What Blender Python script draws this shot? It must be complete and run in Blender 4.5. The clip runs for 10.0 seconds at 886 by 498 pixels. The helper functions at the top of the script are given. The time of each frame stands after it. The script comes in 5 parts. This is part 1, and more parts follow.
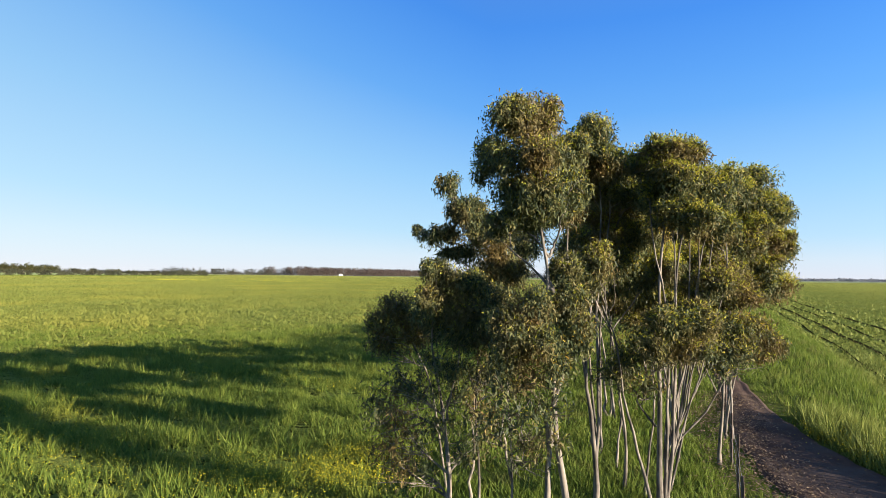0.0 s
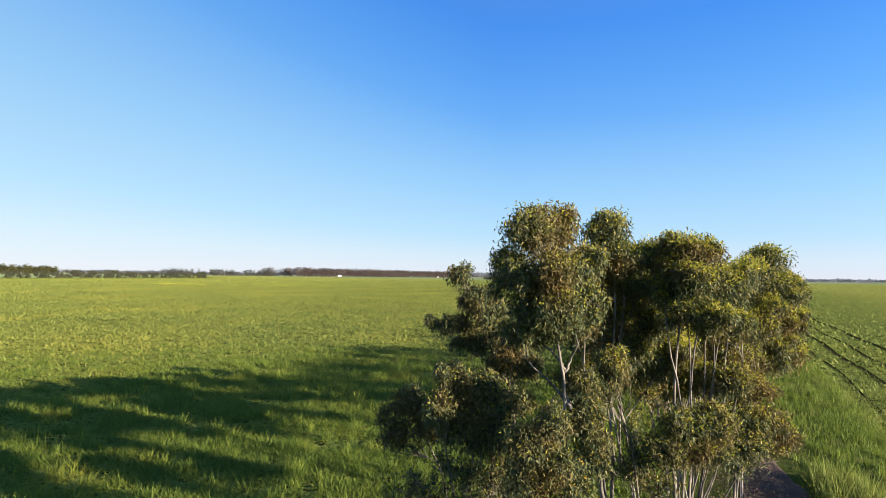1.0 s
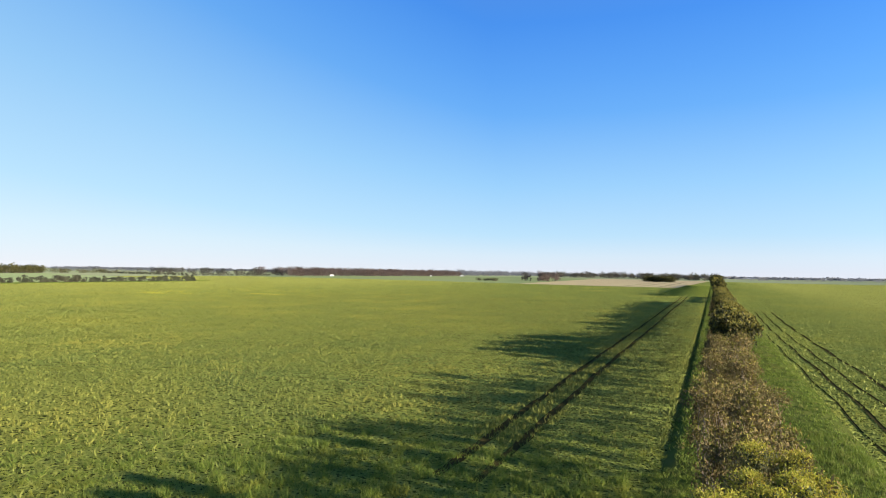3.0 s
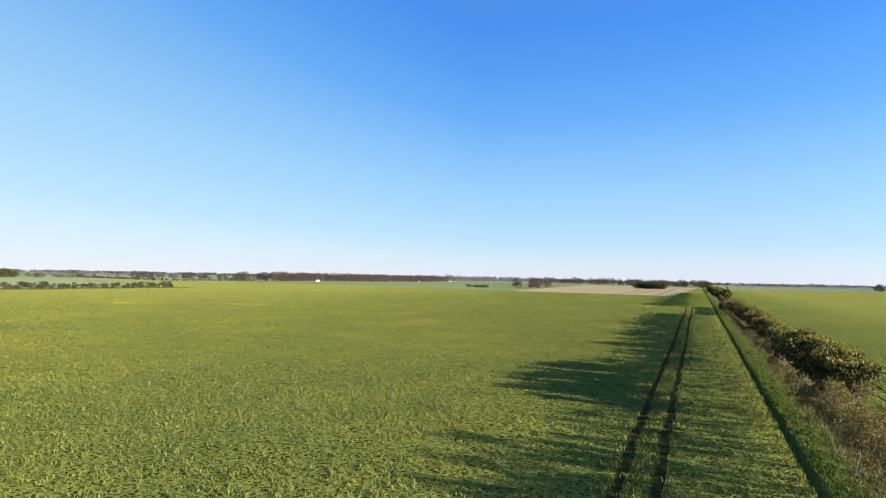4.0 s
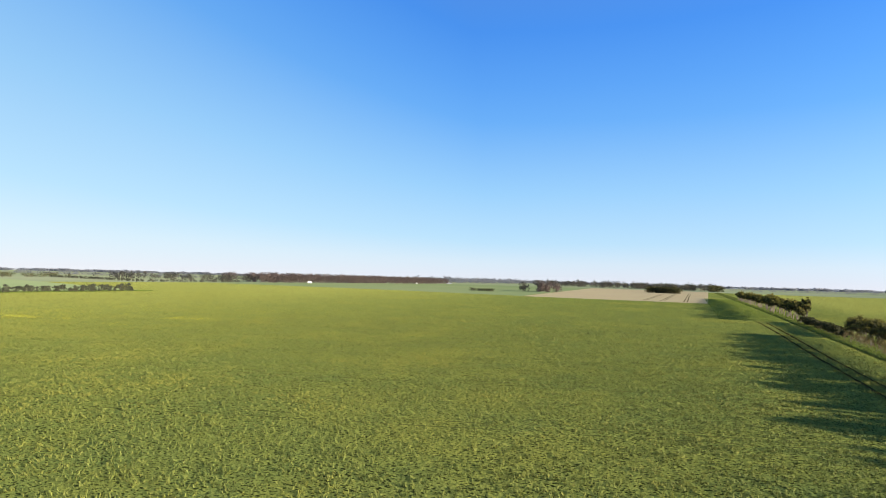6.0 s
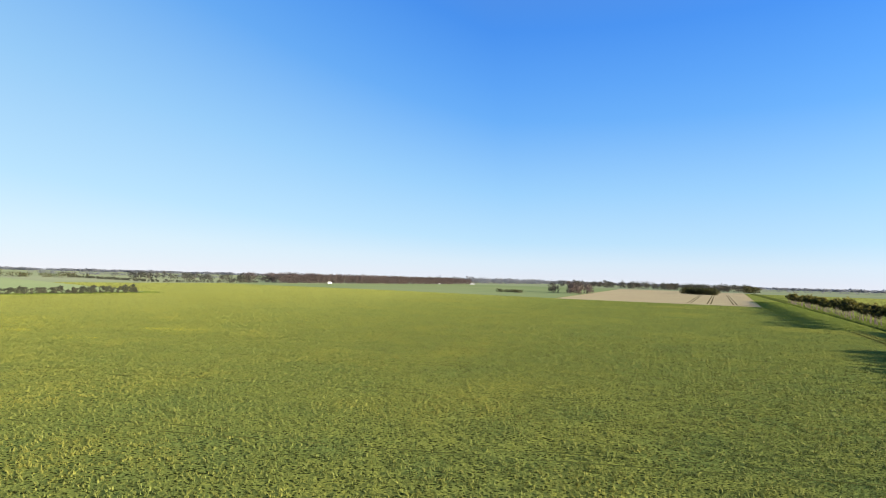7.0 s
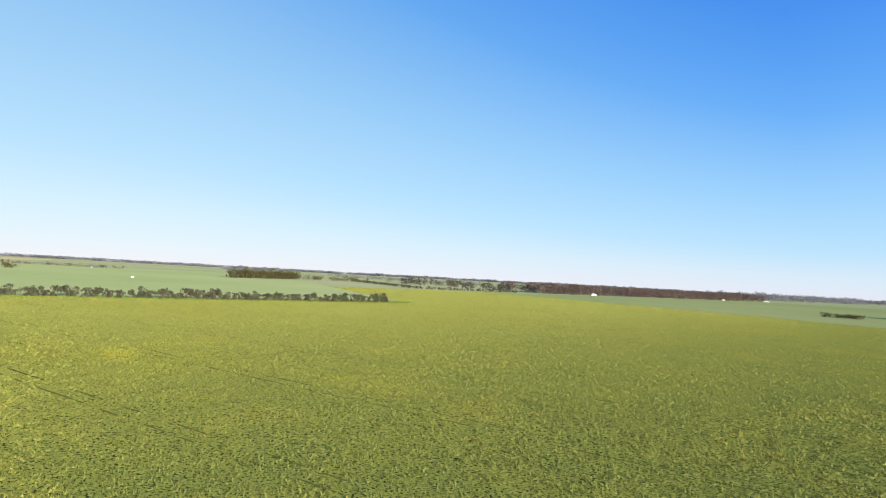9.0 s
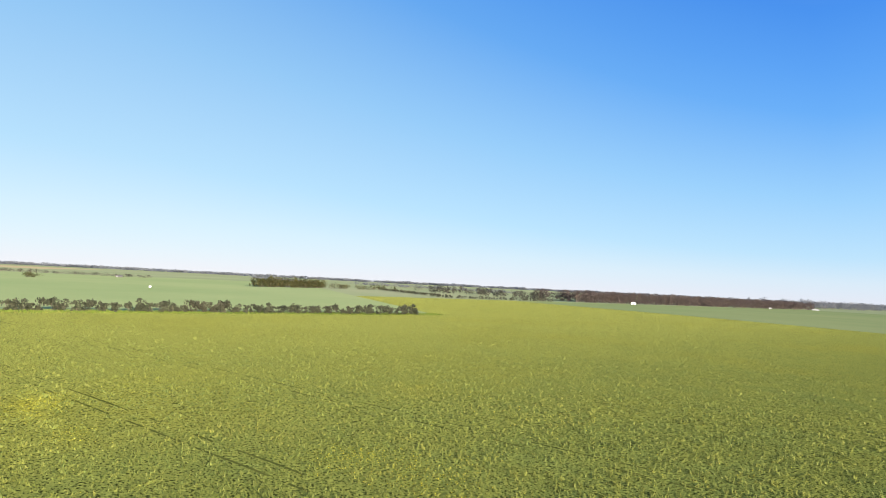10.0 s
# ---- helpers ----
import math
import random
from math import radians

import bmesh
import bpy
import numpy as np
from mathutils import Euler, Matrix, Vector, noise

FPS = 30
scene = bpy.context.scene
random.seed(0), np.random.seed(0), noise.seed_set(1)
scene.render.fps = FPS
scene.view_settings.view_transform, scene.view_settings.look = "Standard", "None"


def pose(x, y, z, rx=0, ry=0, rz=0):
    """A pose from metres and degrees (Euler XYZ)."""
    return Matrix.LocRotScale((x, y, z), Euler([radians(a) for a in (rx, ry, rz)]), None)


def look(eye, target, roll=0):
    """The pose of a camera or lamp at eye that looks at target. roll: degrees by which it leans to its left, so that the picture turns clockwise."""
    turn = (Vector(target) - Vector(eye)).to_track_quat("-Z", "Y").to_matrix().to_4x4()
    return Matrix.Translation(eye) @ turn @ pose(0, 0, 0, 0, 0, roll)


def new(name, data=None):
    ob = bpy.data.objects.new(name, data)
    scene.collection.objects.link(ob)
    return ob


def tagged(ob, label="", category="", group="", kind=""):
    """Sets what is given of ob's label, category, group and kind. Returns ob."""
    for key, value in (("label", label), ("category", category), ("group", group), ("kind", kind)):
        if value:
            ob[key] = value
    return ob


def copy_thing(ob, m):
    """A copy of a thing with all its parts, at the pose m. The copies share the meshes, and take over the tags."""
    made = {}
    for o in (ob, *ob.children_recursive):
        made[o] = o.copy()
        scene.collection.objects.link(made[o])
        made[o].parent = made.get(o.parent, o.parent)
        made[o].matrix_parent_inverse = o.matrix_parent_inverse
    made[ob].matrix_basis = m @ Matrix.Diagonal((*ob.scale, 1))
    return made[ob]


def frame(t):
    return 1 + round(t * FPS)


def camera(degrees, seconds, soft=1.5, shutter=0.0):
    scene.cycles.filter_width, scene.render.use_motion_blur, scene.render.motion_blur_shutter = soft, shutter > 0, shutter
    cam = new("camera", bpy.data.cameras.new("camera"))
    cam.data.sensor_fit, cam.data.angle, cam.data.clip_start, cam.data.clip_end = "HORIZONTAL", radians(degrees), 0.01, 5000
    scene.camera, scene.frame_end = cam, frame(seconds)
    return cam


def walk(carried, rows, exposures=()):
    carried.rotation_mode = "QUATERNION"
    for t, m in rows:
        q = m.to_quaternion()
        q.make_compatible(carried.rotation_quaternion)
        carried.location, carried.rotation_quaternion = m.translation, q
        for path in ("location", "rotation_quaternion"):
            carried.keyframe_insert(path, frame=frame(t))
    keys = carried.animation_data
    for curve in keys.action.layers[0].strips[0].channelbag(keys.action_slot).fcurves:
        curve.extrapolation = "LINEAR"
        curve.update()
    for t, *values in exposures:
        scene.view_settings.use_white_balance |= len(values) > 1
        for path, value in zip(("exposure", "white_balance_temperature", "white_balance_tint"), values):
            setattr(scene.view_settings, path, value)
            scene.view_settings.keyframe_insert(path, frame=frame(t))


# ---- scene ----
cam = camera(74.83, 10.0, 0.8)
PATH = [
    (0.0, 2.084, 1.028, 4.703, 92.710, -0.623, 25.874),
    (0.5, 1.965, 0.988, 5.660, 92.710, -0.685, 25.956),
    (1.0, 1.799, 0.891, 6.665, 92.699, -0.663, 25.762),
    (1.5, 1.674, 0.829, 7.626, 92.686, -0.378, 25.548),
    (2.0, 1.693, 0.753, 8.542, 92.593, -0.327, 25.508),
    (2.5, 0.851, 1.904, 10.216, 92.509, -0.472, 25.056),
    (2.7, 0.351, 3.328, 11.123, 92.336, -0.667, 25.218),
    (3.8, -9.725, 16.596, 13.554, 92.726, -1.244, 24.039),
    (4.0, -11.728, 20.532, 13.822, 92.862, -1.070, 23.716),
    (4.5, -18.479, 31.622, 14.456, 92.934, -1.071, 21.201),
    (5.0, -25.218, 42.689, 15.183, 92.918, -1.143, 20.538),
    (5.5, -32.975, 57.469, 15.496, 92.953, -1.417, 22.529),
    (5.7, -36.239, 64.059, 15.355, 92.950, -1.468, 23.021),
    (6.8, -54.518, 95.811, 15.628, 93.034, -1.465, 24.603),
    (7.0, -58.015, 101.603, 15.785, 92.944, -1.511, 25.490),
    (7.5, -67.446, 116.097, 16.530, 92.800, -1.804, 30.410),
    (8.0, -78.219, 130.807, 17.015, 92.705, -2.284, 36.032),
    (8.5, -89.575, 143.573, 17.538, 92.726, -2.688, 43.186),
    (9.0, -103.793, 155.452, 18.038, 92.801, -3.151, 50.828),
    (9.5, -118.945, 165.083, 18.257, 93.149, -3.144, 52.623),
    (10.0, -132.558, 173.056, 18.512, 93.413, -2.940, 53.494),
]
walk(cam, [(t, pose(*p)) for t, *p in PATH], [(0.0, 2.0), (10.0, 2.0)])



# ---- world, sun ----
SUN_AZ, SUN_EL = radians(-3.0), radians(11.5)      # azimuth from +x towards +y
world = bpy.data.worlds.new("world")
scene.world = world
world.use_nodes = True
wn = world.node_tree
bg = wn.nodes["Background"]
sky = wn.nodes.new("ShaderNodeTexSky")
sky.sky_type, sky.sun_disc = "NISHITA", False
sky.sun_elevation, sky.sun_rotation = SUN_EL, radians(90) - SUN_AZ
sky.air_density, sky.dust_density, sky.ozone_density = 1.0, 0.0, 6.0
split, join = wn.nodes.new("ShaderNodeSeparateColor"), wn.nodes.new("ShaderNodeCombineColor")
wn.links.new(sky.outputs[0], split.inputs[0])
for k, (gain, power) in enumerate(((0.71, 1.15), (0.84, 0.894), (1.75, 0.44))):     # clear deep blue, white towards the horizon
    up, by = wn.nodes.new("ShaderNodeMath"), wn.nodes.new("ShaderNodeMath")
    up.operation, by.operation = "POWER", "MULTIPLY"
    up.inputs[1].default_value, by.inputs[1].default_value = power, gain
    wn.links.new(split.outputs[k], up.inputs[0])
    wn.links.new(up.outputs[0], by.inputs[0])
    wn.links.new(by.outputs[0], join.inputs[k])
# the broad white haze of the horizon, wider towards the sun and away from it
HAZE = [(0.000, (0.823, 0.871, 0.965)), (0.030, (0.755, 0.875, 0.98)), (0.065, (0.575, 0.815, 1.0)), (0.148, (0.385, 0.69, 1.0)), (0.265, (0.165, 0.462, 0.973)), (0.320, (0.12, 0.392, 0.947)), (0.400, (0.072, 0.301, 0.888)), (0.620, (0.125, 0.255, 0.62)), (1.000, (0.15, 0.26, 0.50))]
way = wn.nodes.new("ShaderNodeTexCoord")
axes = wn.nodes.new("ShaderNodeSeparateXYZ")
wn.links.new(way.outputs["Generated"], axes.inputs[0])


def sums(kind, a, b):
    n = wn.nodes.new("ShaderNodeMath")
    n.operation = kind
    for s, v in ((0, a), (1, b)):
        if isinstance(v, float):
            n.inputs[s].default_value = v
        else:
            wn.links.new(v, n.inputs[s])
    return n.outputs[0]


wide = sums("SUBTRACT", 1.0, sums("MULTIPLY", sums("MAXIMUM", sums("SUBTRACT", sums("ABSOLUTE", axes.outputs[0], 0.0), 0.33), 0.0), 0.95))
grade = wn.nodes.new("ShaderNodeValToRGB")
while len(grade.color_ramp.elements) < len(HAZE):
    grade.color_ramp.elements.new(0.5)
for e, (place_at, c) in zip(grade.color_ramp.elements, HAZE):
    e.position, e.color = place_at, (*c, 1)
wn.links.new(sums("MAXIMUM", sums("MULTIPLY", axes.outputs[2], wide), 0.0), grade.inputs[0])
lift = wn.nodes.new("ShaderNodeVectorMath")
lift.operation = "SCALE"
glow = sums("ADD", 3.05, sums("MULTIPLY", sums("POWER", sums("MAXIMUM", axes.outputs[0], 0.0), 2.0), 2.4))
side = sums("MULTIPLY", sums("ADD", axes.outputs[0], 0.35), sums("MULTIPLY", sums("MAXIMUM", axes.outputs[2], 0.0), 0.5))      # clearer and deeper away from the sun
wn.links.new(sums("MULTIPLY", glow, sums("ADD", 1.0, side)), lift.inputs["Scale"])
wn.links.new(grade.outputs[0], lift.inputs[0])
both = wn.nodes.new("ShaderNodeMix")
both.data_type = "RGBA"
both.inputs[0].default_value = 0.8
wn.links.new(join.outputs[0], both.inputs[6])
wn.links.new(lift.outputs[0], both.inputs[7])
wn.links.new(both.outputs[2], bg.inputs[0])
bg.inputs[1].default_value = 0.08

lamp = bpy.data.lights.new("sun", "SUN")
lamp.energy, lamp.angle, lamp.color = 5.0, radians(0.6), (1.0, 0.87, 0.68)
sun = new("sun", lamp)
sun_way = Vector((math.cos(SUN_AZ) * math.cos(SUN_EL), math.sin(SUN_AZ) * math.cos(SUN_EL), math.sin(SUN_EL)))
sun.matrix_world = look(sun_way * 300, (0, 0, 0))


# ---- materials ----
def material(name):
    m = bpy.data.materials.new(name)
    m.use_nodes = True
    nt = m.node_tree
    return m, nt, nt.nodes["Principled BSDF"]


def ramp(nt, fac, stops):
    r = nt.nodes.new("ShaderNodeValToRGB")
    while len(r.color_ramp.elements) < len(stops):
        r.color_ramp.elements.new(0.5)
    for e, (p, c) in zip(r.color_ramp.elements, stops):
        e.position, e.color = p, (*c, 1)
    nt.links.new(fac, r.inputs[0])
    return r.outputs[0]


def noise_of(nt, scale, detail=3.0, rough=0.55, stretch=None):
    geo = nt.nodes.new("ShaderNodeNewGeometry")
    vec = geo.outputs["Position"]
    if stretch:
        mp = nt.nodes.new("ShaderNodeMapping")
        mp.inputs["Scale"].default_value = stretch
        nt.links.new(vec, mp.inputs[0])
        vec = mp.outputs[0]
    n = nt.nodes.new("ShaderNodeTexNoise")
    n.inputs["Scale"].default_value, n.inputs["Detail"].default_value = scale, detail
    n.inputs["Roughness"].default_value = rough
    nt.links.new(vec, n.inputs["Vector"])
    return n.outputs["Fac"]


def mixed(nt, fac, a, b, kind="MIX"):
    x = nt.nodes.new("ShaderNodeMix")
    x.data_type, x.blend_type = "RGBA", kind
    if isinstance(fac, float):
        x.inputs[0].default_value = fac
    else:
        nt.links.new(fac, x.inputs[0])
    for s, v in ((6, a), (7, b)):
        if isinstance(v, tuple):
            x.inputs[s].default_value = (*v, 1)
        else:
            nt.links.new(v, x.inputs[s])
    return x.outputs[2]


def bumped(nt, bsdf, fac, strength, distance):
    b = nt.nodes.new("ShaderNodeBump")
    b.inputs["Strength"].default_value, b.inputs["Distance"].default_value = strength, distance
    nt.links.new(fac, b.inputs["Height"])
    nt.links.new(b.outputs[0], bsdf.inputs["Normal"])


def leafy(name, stops, patch=None, patch_scale=0.05, patch_at=(0.5, 0.65), through_light=0.35, rough=0.7, gloss=0.15):
    """Leaves or blades: a colour for each one, patches at a larger scale, light that shines through."""
    m, nt, p = material(name)
    geo = nt.nodes.new("ShaderNodeNewGeometry")
    col = ramp(nt, geo.outputs["Random Per Island"], stops)
    if patch:
        r = nt.nodes.new("ShaderNodeMapRange")
        r.inputs[1].default_value, r.inputs[2].default_value = patch_at
        nt.links.new(noise_of(nt, patch_scale, 4.0), r.inputs[0])
        col = mixed(nt, r.outputs[0], col, mixed(nt, 0.7, col, patch))
    nt.links.new(col, p.inputs["Base Color"])
    p.inputs["Roughness"].default_value, p.inputs["Specular IOR Level"].default_value = rough, gloss
    tr = nt.nodes.new("ShaderNodeBsdfTranslucent")
    nt.links.new(col, tr.inputs[0])
    ms = nt.nodes.new("ShaderNodeMixShader")
    ms.inputs[0].default_value = through_light
    nt.links.new(p.outputs[0], ms.inputs[1])
    nt.links.new(tr.outputs[0], ms.inputs[2])
    nt.links.new(ms.outputs[0], nt.nodes["Material Output"].inputs[0])
    return m


def earth(name, a, b, c, small=1.2, large=0.03, bump=0.5, rough=0.95, relief=0.15):
    m, nt, p = material(name)
    n1, n2 = noise_of(nt, small, 6.0, 0.65), noise_of(nt, large, 4.0)
    col = mixed(nt, ramp(nt, n2, [(0.35, (0, 0, 0)), (0.65, (1, 1, 1))]), mixed(nt, n1, a, b), mixed(nt, n1, b, c))
    nt.links.new(col, p.inputs["Base Color"])
    p.inputs["Roughness"].default_value, p.inputs["Specular IOR Level"].default_value, p.inputs["Diffuse Roughness"].default_value = rough, 0.0, 0.1
    bumped(nt, p, n1, bump, relief)
    return m


def canopy(name):
    """A young cereal crop from above: lime green, paler and yellower away from the trees, bluish and yellow patches."""
    m, nt, p = material(name)
    n1, n2, n3 = noise_of(nt, 2.4, 5.0, 0.6), noise_of(nt, 0.02, 4.0), noise_of(nt, 0.11, 4.0)
    spot, axis = nt.nodes.new("ShaderNodeNewGeometry"), nt.nodes.new("ShaderNodeSeparateXYZ")
    nt.links.new(spot.outputs["Position"], axis.inputs[0])
    col = mixed(nt, n1, (0.132, 0.16, 0.036), (0.212, 0.234, 0.052))
    col = mixed(nt, ramp(nt, n3, [(0.42, (0, 0, 0)), (0.66, (0.65, 0.65, 0.65))]), col, (0.122, 0.165, 0.045))
    for a, b in ((-100.0, -330.0), (16.0, 75.0)):
        away_tone = nt.nodes.new("ShaderNodeMapRange")
        away_tone.interpolation_type = "SMOOTHSTEP"
        away_tone.inputs[1].default_value, away_tone.inputs[2].default_value = a, b
        nt.links.new(axis.outputs[0], away_tone.inputs[0])
        col = mixed(nt, away_tone.outputs[0], col, mixed(nt, n1, (0.235, 0.252, 0.055), (0.325, 0.335, 0.08)))
    col = mixed(nt, ramp(nt, n2, [(0.5, (0, 0, 0)), (0.72, (0.7, 0.7, 0.7))]), col, (0.25, 0.25, 0.048))
    gap = noise_of(nt, 3.1, 2.0, 0.6, (1.0, 1.25, 1.0))          # gaps between the plants: soil colour with their shade painted in
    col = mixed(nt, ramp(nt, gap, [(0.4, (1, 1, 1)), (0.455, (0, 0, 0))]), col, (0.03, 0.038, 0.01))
    nt.links.new(col, p.inputs["Base Color"])
    p.inputs["Roughness"].default_value, p.inputs["Specular IOR Level"].default_value, p.inputs["Diffuse Roughness"].default_value = 1.0, 0.0, 0.3
    bumped(nt, p, n1, 1.0, 0.9)
    return m


def bark(name, pale, dark, scale=14.0):
    m, nt, p = material(name)
    n = noise_of(nt, scale, 5.0, 0.6, (1, 1, 0.25))
    nt.links.new(ramp(nt, n, [(0.42, dark), (0.6, pale)]), p.inputs["Base Color"])
    p.inputs["Roughness"].default_value = 0.85
    bumped(nt, p, n, 0.5, 0.02)
    return m


# darkest stops of CROP and CROP_R stand in for shaded gaps among blades
CROP = leafy("crop_blade", [(0.0, (0.03, 0.042, 0.008)), (0.13, (0.045, 0.062, 0.011)), (0.17, (0.094, 0.121, 0.025)), (0.5, (0.12, 0.14, 0.029)), (1.0, (0.152, 0.158, 0.034))],
             patch=(0.175, 0.17, 0.03), patch_scale=0.05, patch_at=(0.47, 0.66), through_light=0.1, rough=0.7, gloss=0.15)
WEED = leafy("weed_blade", [(0.0, (0.075, 0.12, 0.02)), (0.5, (0.12, 0.165, 0.025)), (1.0, (0.19, 0.22, 0.04))], patch=(0.2, 0.2, 0.03), patch_scale=0.25, patch_at=(0.52, 0.68), through_light=0.45, rough=0.7, gloss=0.15)
CROP_R = leafy("crop_blade_lush", [(0.0, (0.04, 0.055, 0.01)), (0.1, (0.055, 0.075, 0.013)), (0.13, (0.138, 0.175, 0.036)), (0.5, (0.168, 0.195, 0.042)), (1.0, (0.195, 0.21, 0.05))],
               patch=(0.185, 0.195, 0.036), patch_scale=0.03, patch_at=(0.5, 0.7), through_light=0.3, rough=0.7, gloss=0.15)
GRASS = leafy("grass_blade", [(0.0, (0.075, 0.115, 0.016)), (0.5, (0.115, 0.16, 0.022)), (1.0, (0.165, 0.195, 0.036))],
              patch=(0.15, 0.13, 0.045), patch_scale=0.6, patch_at=(0.55, 0.7))
PASTURE = leafy("pasture_blade", [(0.0, (0.145, 0.188, 0.075)), (1.0, (0.17, 0.212, 0.088))], patch=(0.158, 0.2, 0.08), patch_scale=0.01)
STUBBLE = leafy("stubble_stalk", [(0.0, (0.27, 0.215, 0.13)), (1.0, (0.32, 0.262, 0.166))], patch=(0.25, 0.22, 0.12), patch_scale=0.012, through_light=0.15)
FLOWER = leafy("flower_petal", [(0.0, (0.46, 0.42, 0.015)), (1.0, (0.58, 0.53, 0.04))], through_light=0.4)
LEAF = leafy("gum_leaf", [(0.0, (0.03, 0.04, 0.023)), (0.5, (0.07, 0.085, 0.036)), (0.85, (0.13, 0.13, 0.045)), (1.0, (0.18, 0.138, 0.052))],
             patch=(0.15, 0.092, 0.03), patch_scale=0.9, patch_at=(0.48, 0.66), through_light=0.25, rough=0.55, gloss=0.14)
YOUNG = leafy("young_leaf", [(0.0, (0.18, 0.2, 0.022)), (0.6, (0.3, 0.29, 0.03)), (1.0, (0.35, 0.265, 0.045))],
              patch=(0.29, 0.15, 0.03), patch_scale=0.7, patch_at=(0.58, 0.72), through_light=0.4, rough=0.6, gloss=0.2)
DRY = leafy("dry_leaf", [(0.0, (0.075, 0.066, 0.026)), (0.6, (0.12, 0.10, 0.038)), (1.0, (0.175, 0.12, 0.05))], through_light=0.25, rough=0.7, gloss=0.1)
BELT = leafy("belt_leaf", [(0.0, (0.022, 0.026, 0.009)), (0.6, (0.042, 0.045, 0.014)), (1.0, (0.075, 0.062, 0.02))],
             patch=(0.07, 0.055, 0.016), patch_scale=0.25, patch_at=(0.55, 0.7), through_light=0.2, rough=0.65, gloss=0.15)
HEDGE = leafy("hedge_leaf", [(0.0, (0.055, 0.062, 0.04)), (0.6, (0.078, 0.084, 0.054)), (1.0, (0.1, 0.1, 0.065))], patch=(0.085, 0.08, 0.055), patch_scale=0.06, through_light=0.45, rough=0.8, gloss=0.0)
# greyed somewhat, so the base colour carries part of the aerial haze
WOODS = leafy("far_leaf", [(0.0, (0.03, 0.032, 0.024)), (0.6, (0.052, 0.052, 0.04)), (1.0, (0.08, 0.074, 0.058))],
              patch=(0.055, 0.046, 0.037), patch_scale=0.02, through_light=0.45, rough=0.8, gloss=0.1)
PLANT = leafy("plantation_leaf", [(0.0, (0.07, 0.055, 0.05)), (0.6, (0.098, 0.075, 0.068)), (1.0, (0.125, 0.098, 0.088))],
              patch=(0.075, 0.062, 0.058), patch_scale=0.03, through_light=0.45, rough=0.8, gloss=0.1)
# distance haze of the skyline woods, put into the leaf colour
SKYLINE = leafy("haze_grey_leaf", [(0.0, (0.135, 0.145, 0.165)), (1.0, (0.16, 0.17, 0.19))], patch=(0.15, 0.15, 0.162), patch_scale=0.004, through_light=0.5, rough=0.9, gloss=0.0)
TIPS = leafy("belt_tip_leaf", [(0.0, (0.1, 0.1, 0.018)), (0.6, (0.155, 0.142, 0.024)), (1.0, (0.19, 0.15, 0.033))], through_light=0.3, rough=0.6, gloss=0.15)
BARK = bark("pale_gum_bark", (0.18, 0.153, 0.125), (0.045, 0.036, 0.029), 6.0)
BARK_D = bark("grey_brown_bark", (0.16, 0.125, 0.095), (0.07, 0.055, 0.042))
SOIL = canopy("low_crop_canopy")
VERGE = earth("verge_earth_and_grass", (0.05, 0.075, 0.013), (0.075, 0.095, 0.018), (0.10, 0.095, 0.032), 2.0, 0.2)
# far ground and left paddock: sun-facing brightness put into the base colour
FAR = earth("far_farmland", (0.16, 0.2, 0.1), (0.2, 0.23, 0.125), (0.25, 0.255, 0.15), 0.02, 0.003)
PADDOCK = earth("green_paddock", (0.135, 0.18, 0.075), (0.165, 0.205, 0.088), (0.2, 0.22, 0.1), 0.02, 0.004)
SUN_FACING = earth("sun_facing_paddock", (0.17, 0.225, 0.098), (0.205, 0.255, 0.115), (0.245, 0.275, 0.13), 0.02, 0.004)
TAN = earth("stubble_earth", (0.25, 0.2, 0.112), (0.37, 0.3, 0.178), (0.27, 0.25, 0.13), 0.15, 0.02)
MUD = earth("wheel_track_mud", (0.022, 0.020, 0.007), (0.034, 0.030, 0.010), (0.045, 0.038, 0.014), 2.0, 0.3)
FAINT = earth("pressed_crop", (0.045, 0.055, 0.014), (0.07, 0.08, 0.02), (0.1, 0.105, 0.025), 2.0, 0.1)
DIRT = earth("track_dirt", (0.06, 0.04, 0.033), (0.085, 0.06, 0.05), (0.13, 0.098, 0.077), 3.0, 0.5, 0.35)
LITTER = leafy("leaf_litter", [(0.0, (0.07, 0.045, 0.03)), (0.6, (0.14, 0.095, 0.06)), (1.0, (0.24, 0.18, 0.12))], through_light=0.1, rough=0.8, gloss=0.1)


def plain(name, col, rough=0.6, metal=0.0, scale=3.0):
    m, nt, p = material(name)
    n = noise_of(nt, scale, 4.0)
    nt.links.new(mixed(nt, n, tuple(v * 0.8 for v in col), col), p.inputs["Base Color"])
    p.inputs["Roughness"].default_value, p.inputs["Metallic"].default_value = rough, metal
    return m


WEATHERED = plain("weathered_sheet_metal", (0.085, 0.08, 0.075), 0.7)
WHITE = plain("white_sheet_metal", (0.82, 0.82, 0.8), 0.45)
GREYTIN = plain("grey_sheet_metal", (0.3, 0.31, 0.32), 0.5)
STEEL = plain("rusty_steel", (0.12, 0.085, 0.07), 0.7, 0.4, 20)
WIRE = plain("fence_wire", (0.25, 0.24, 0.23), 0.5, 0.8, 20)


# ---- mesh helpers ----
rng = np.random.default_rng(7)


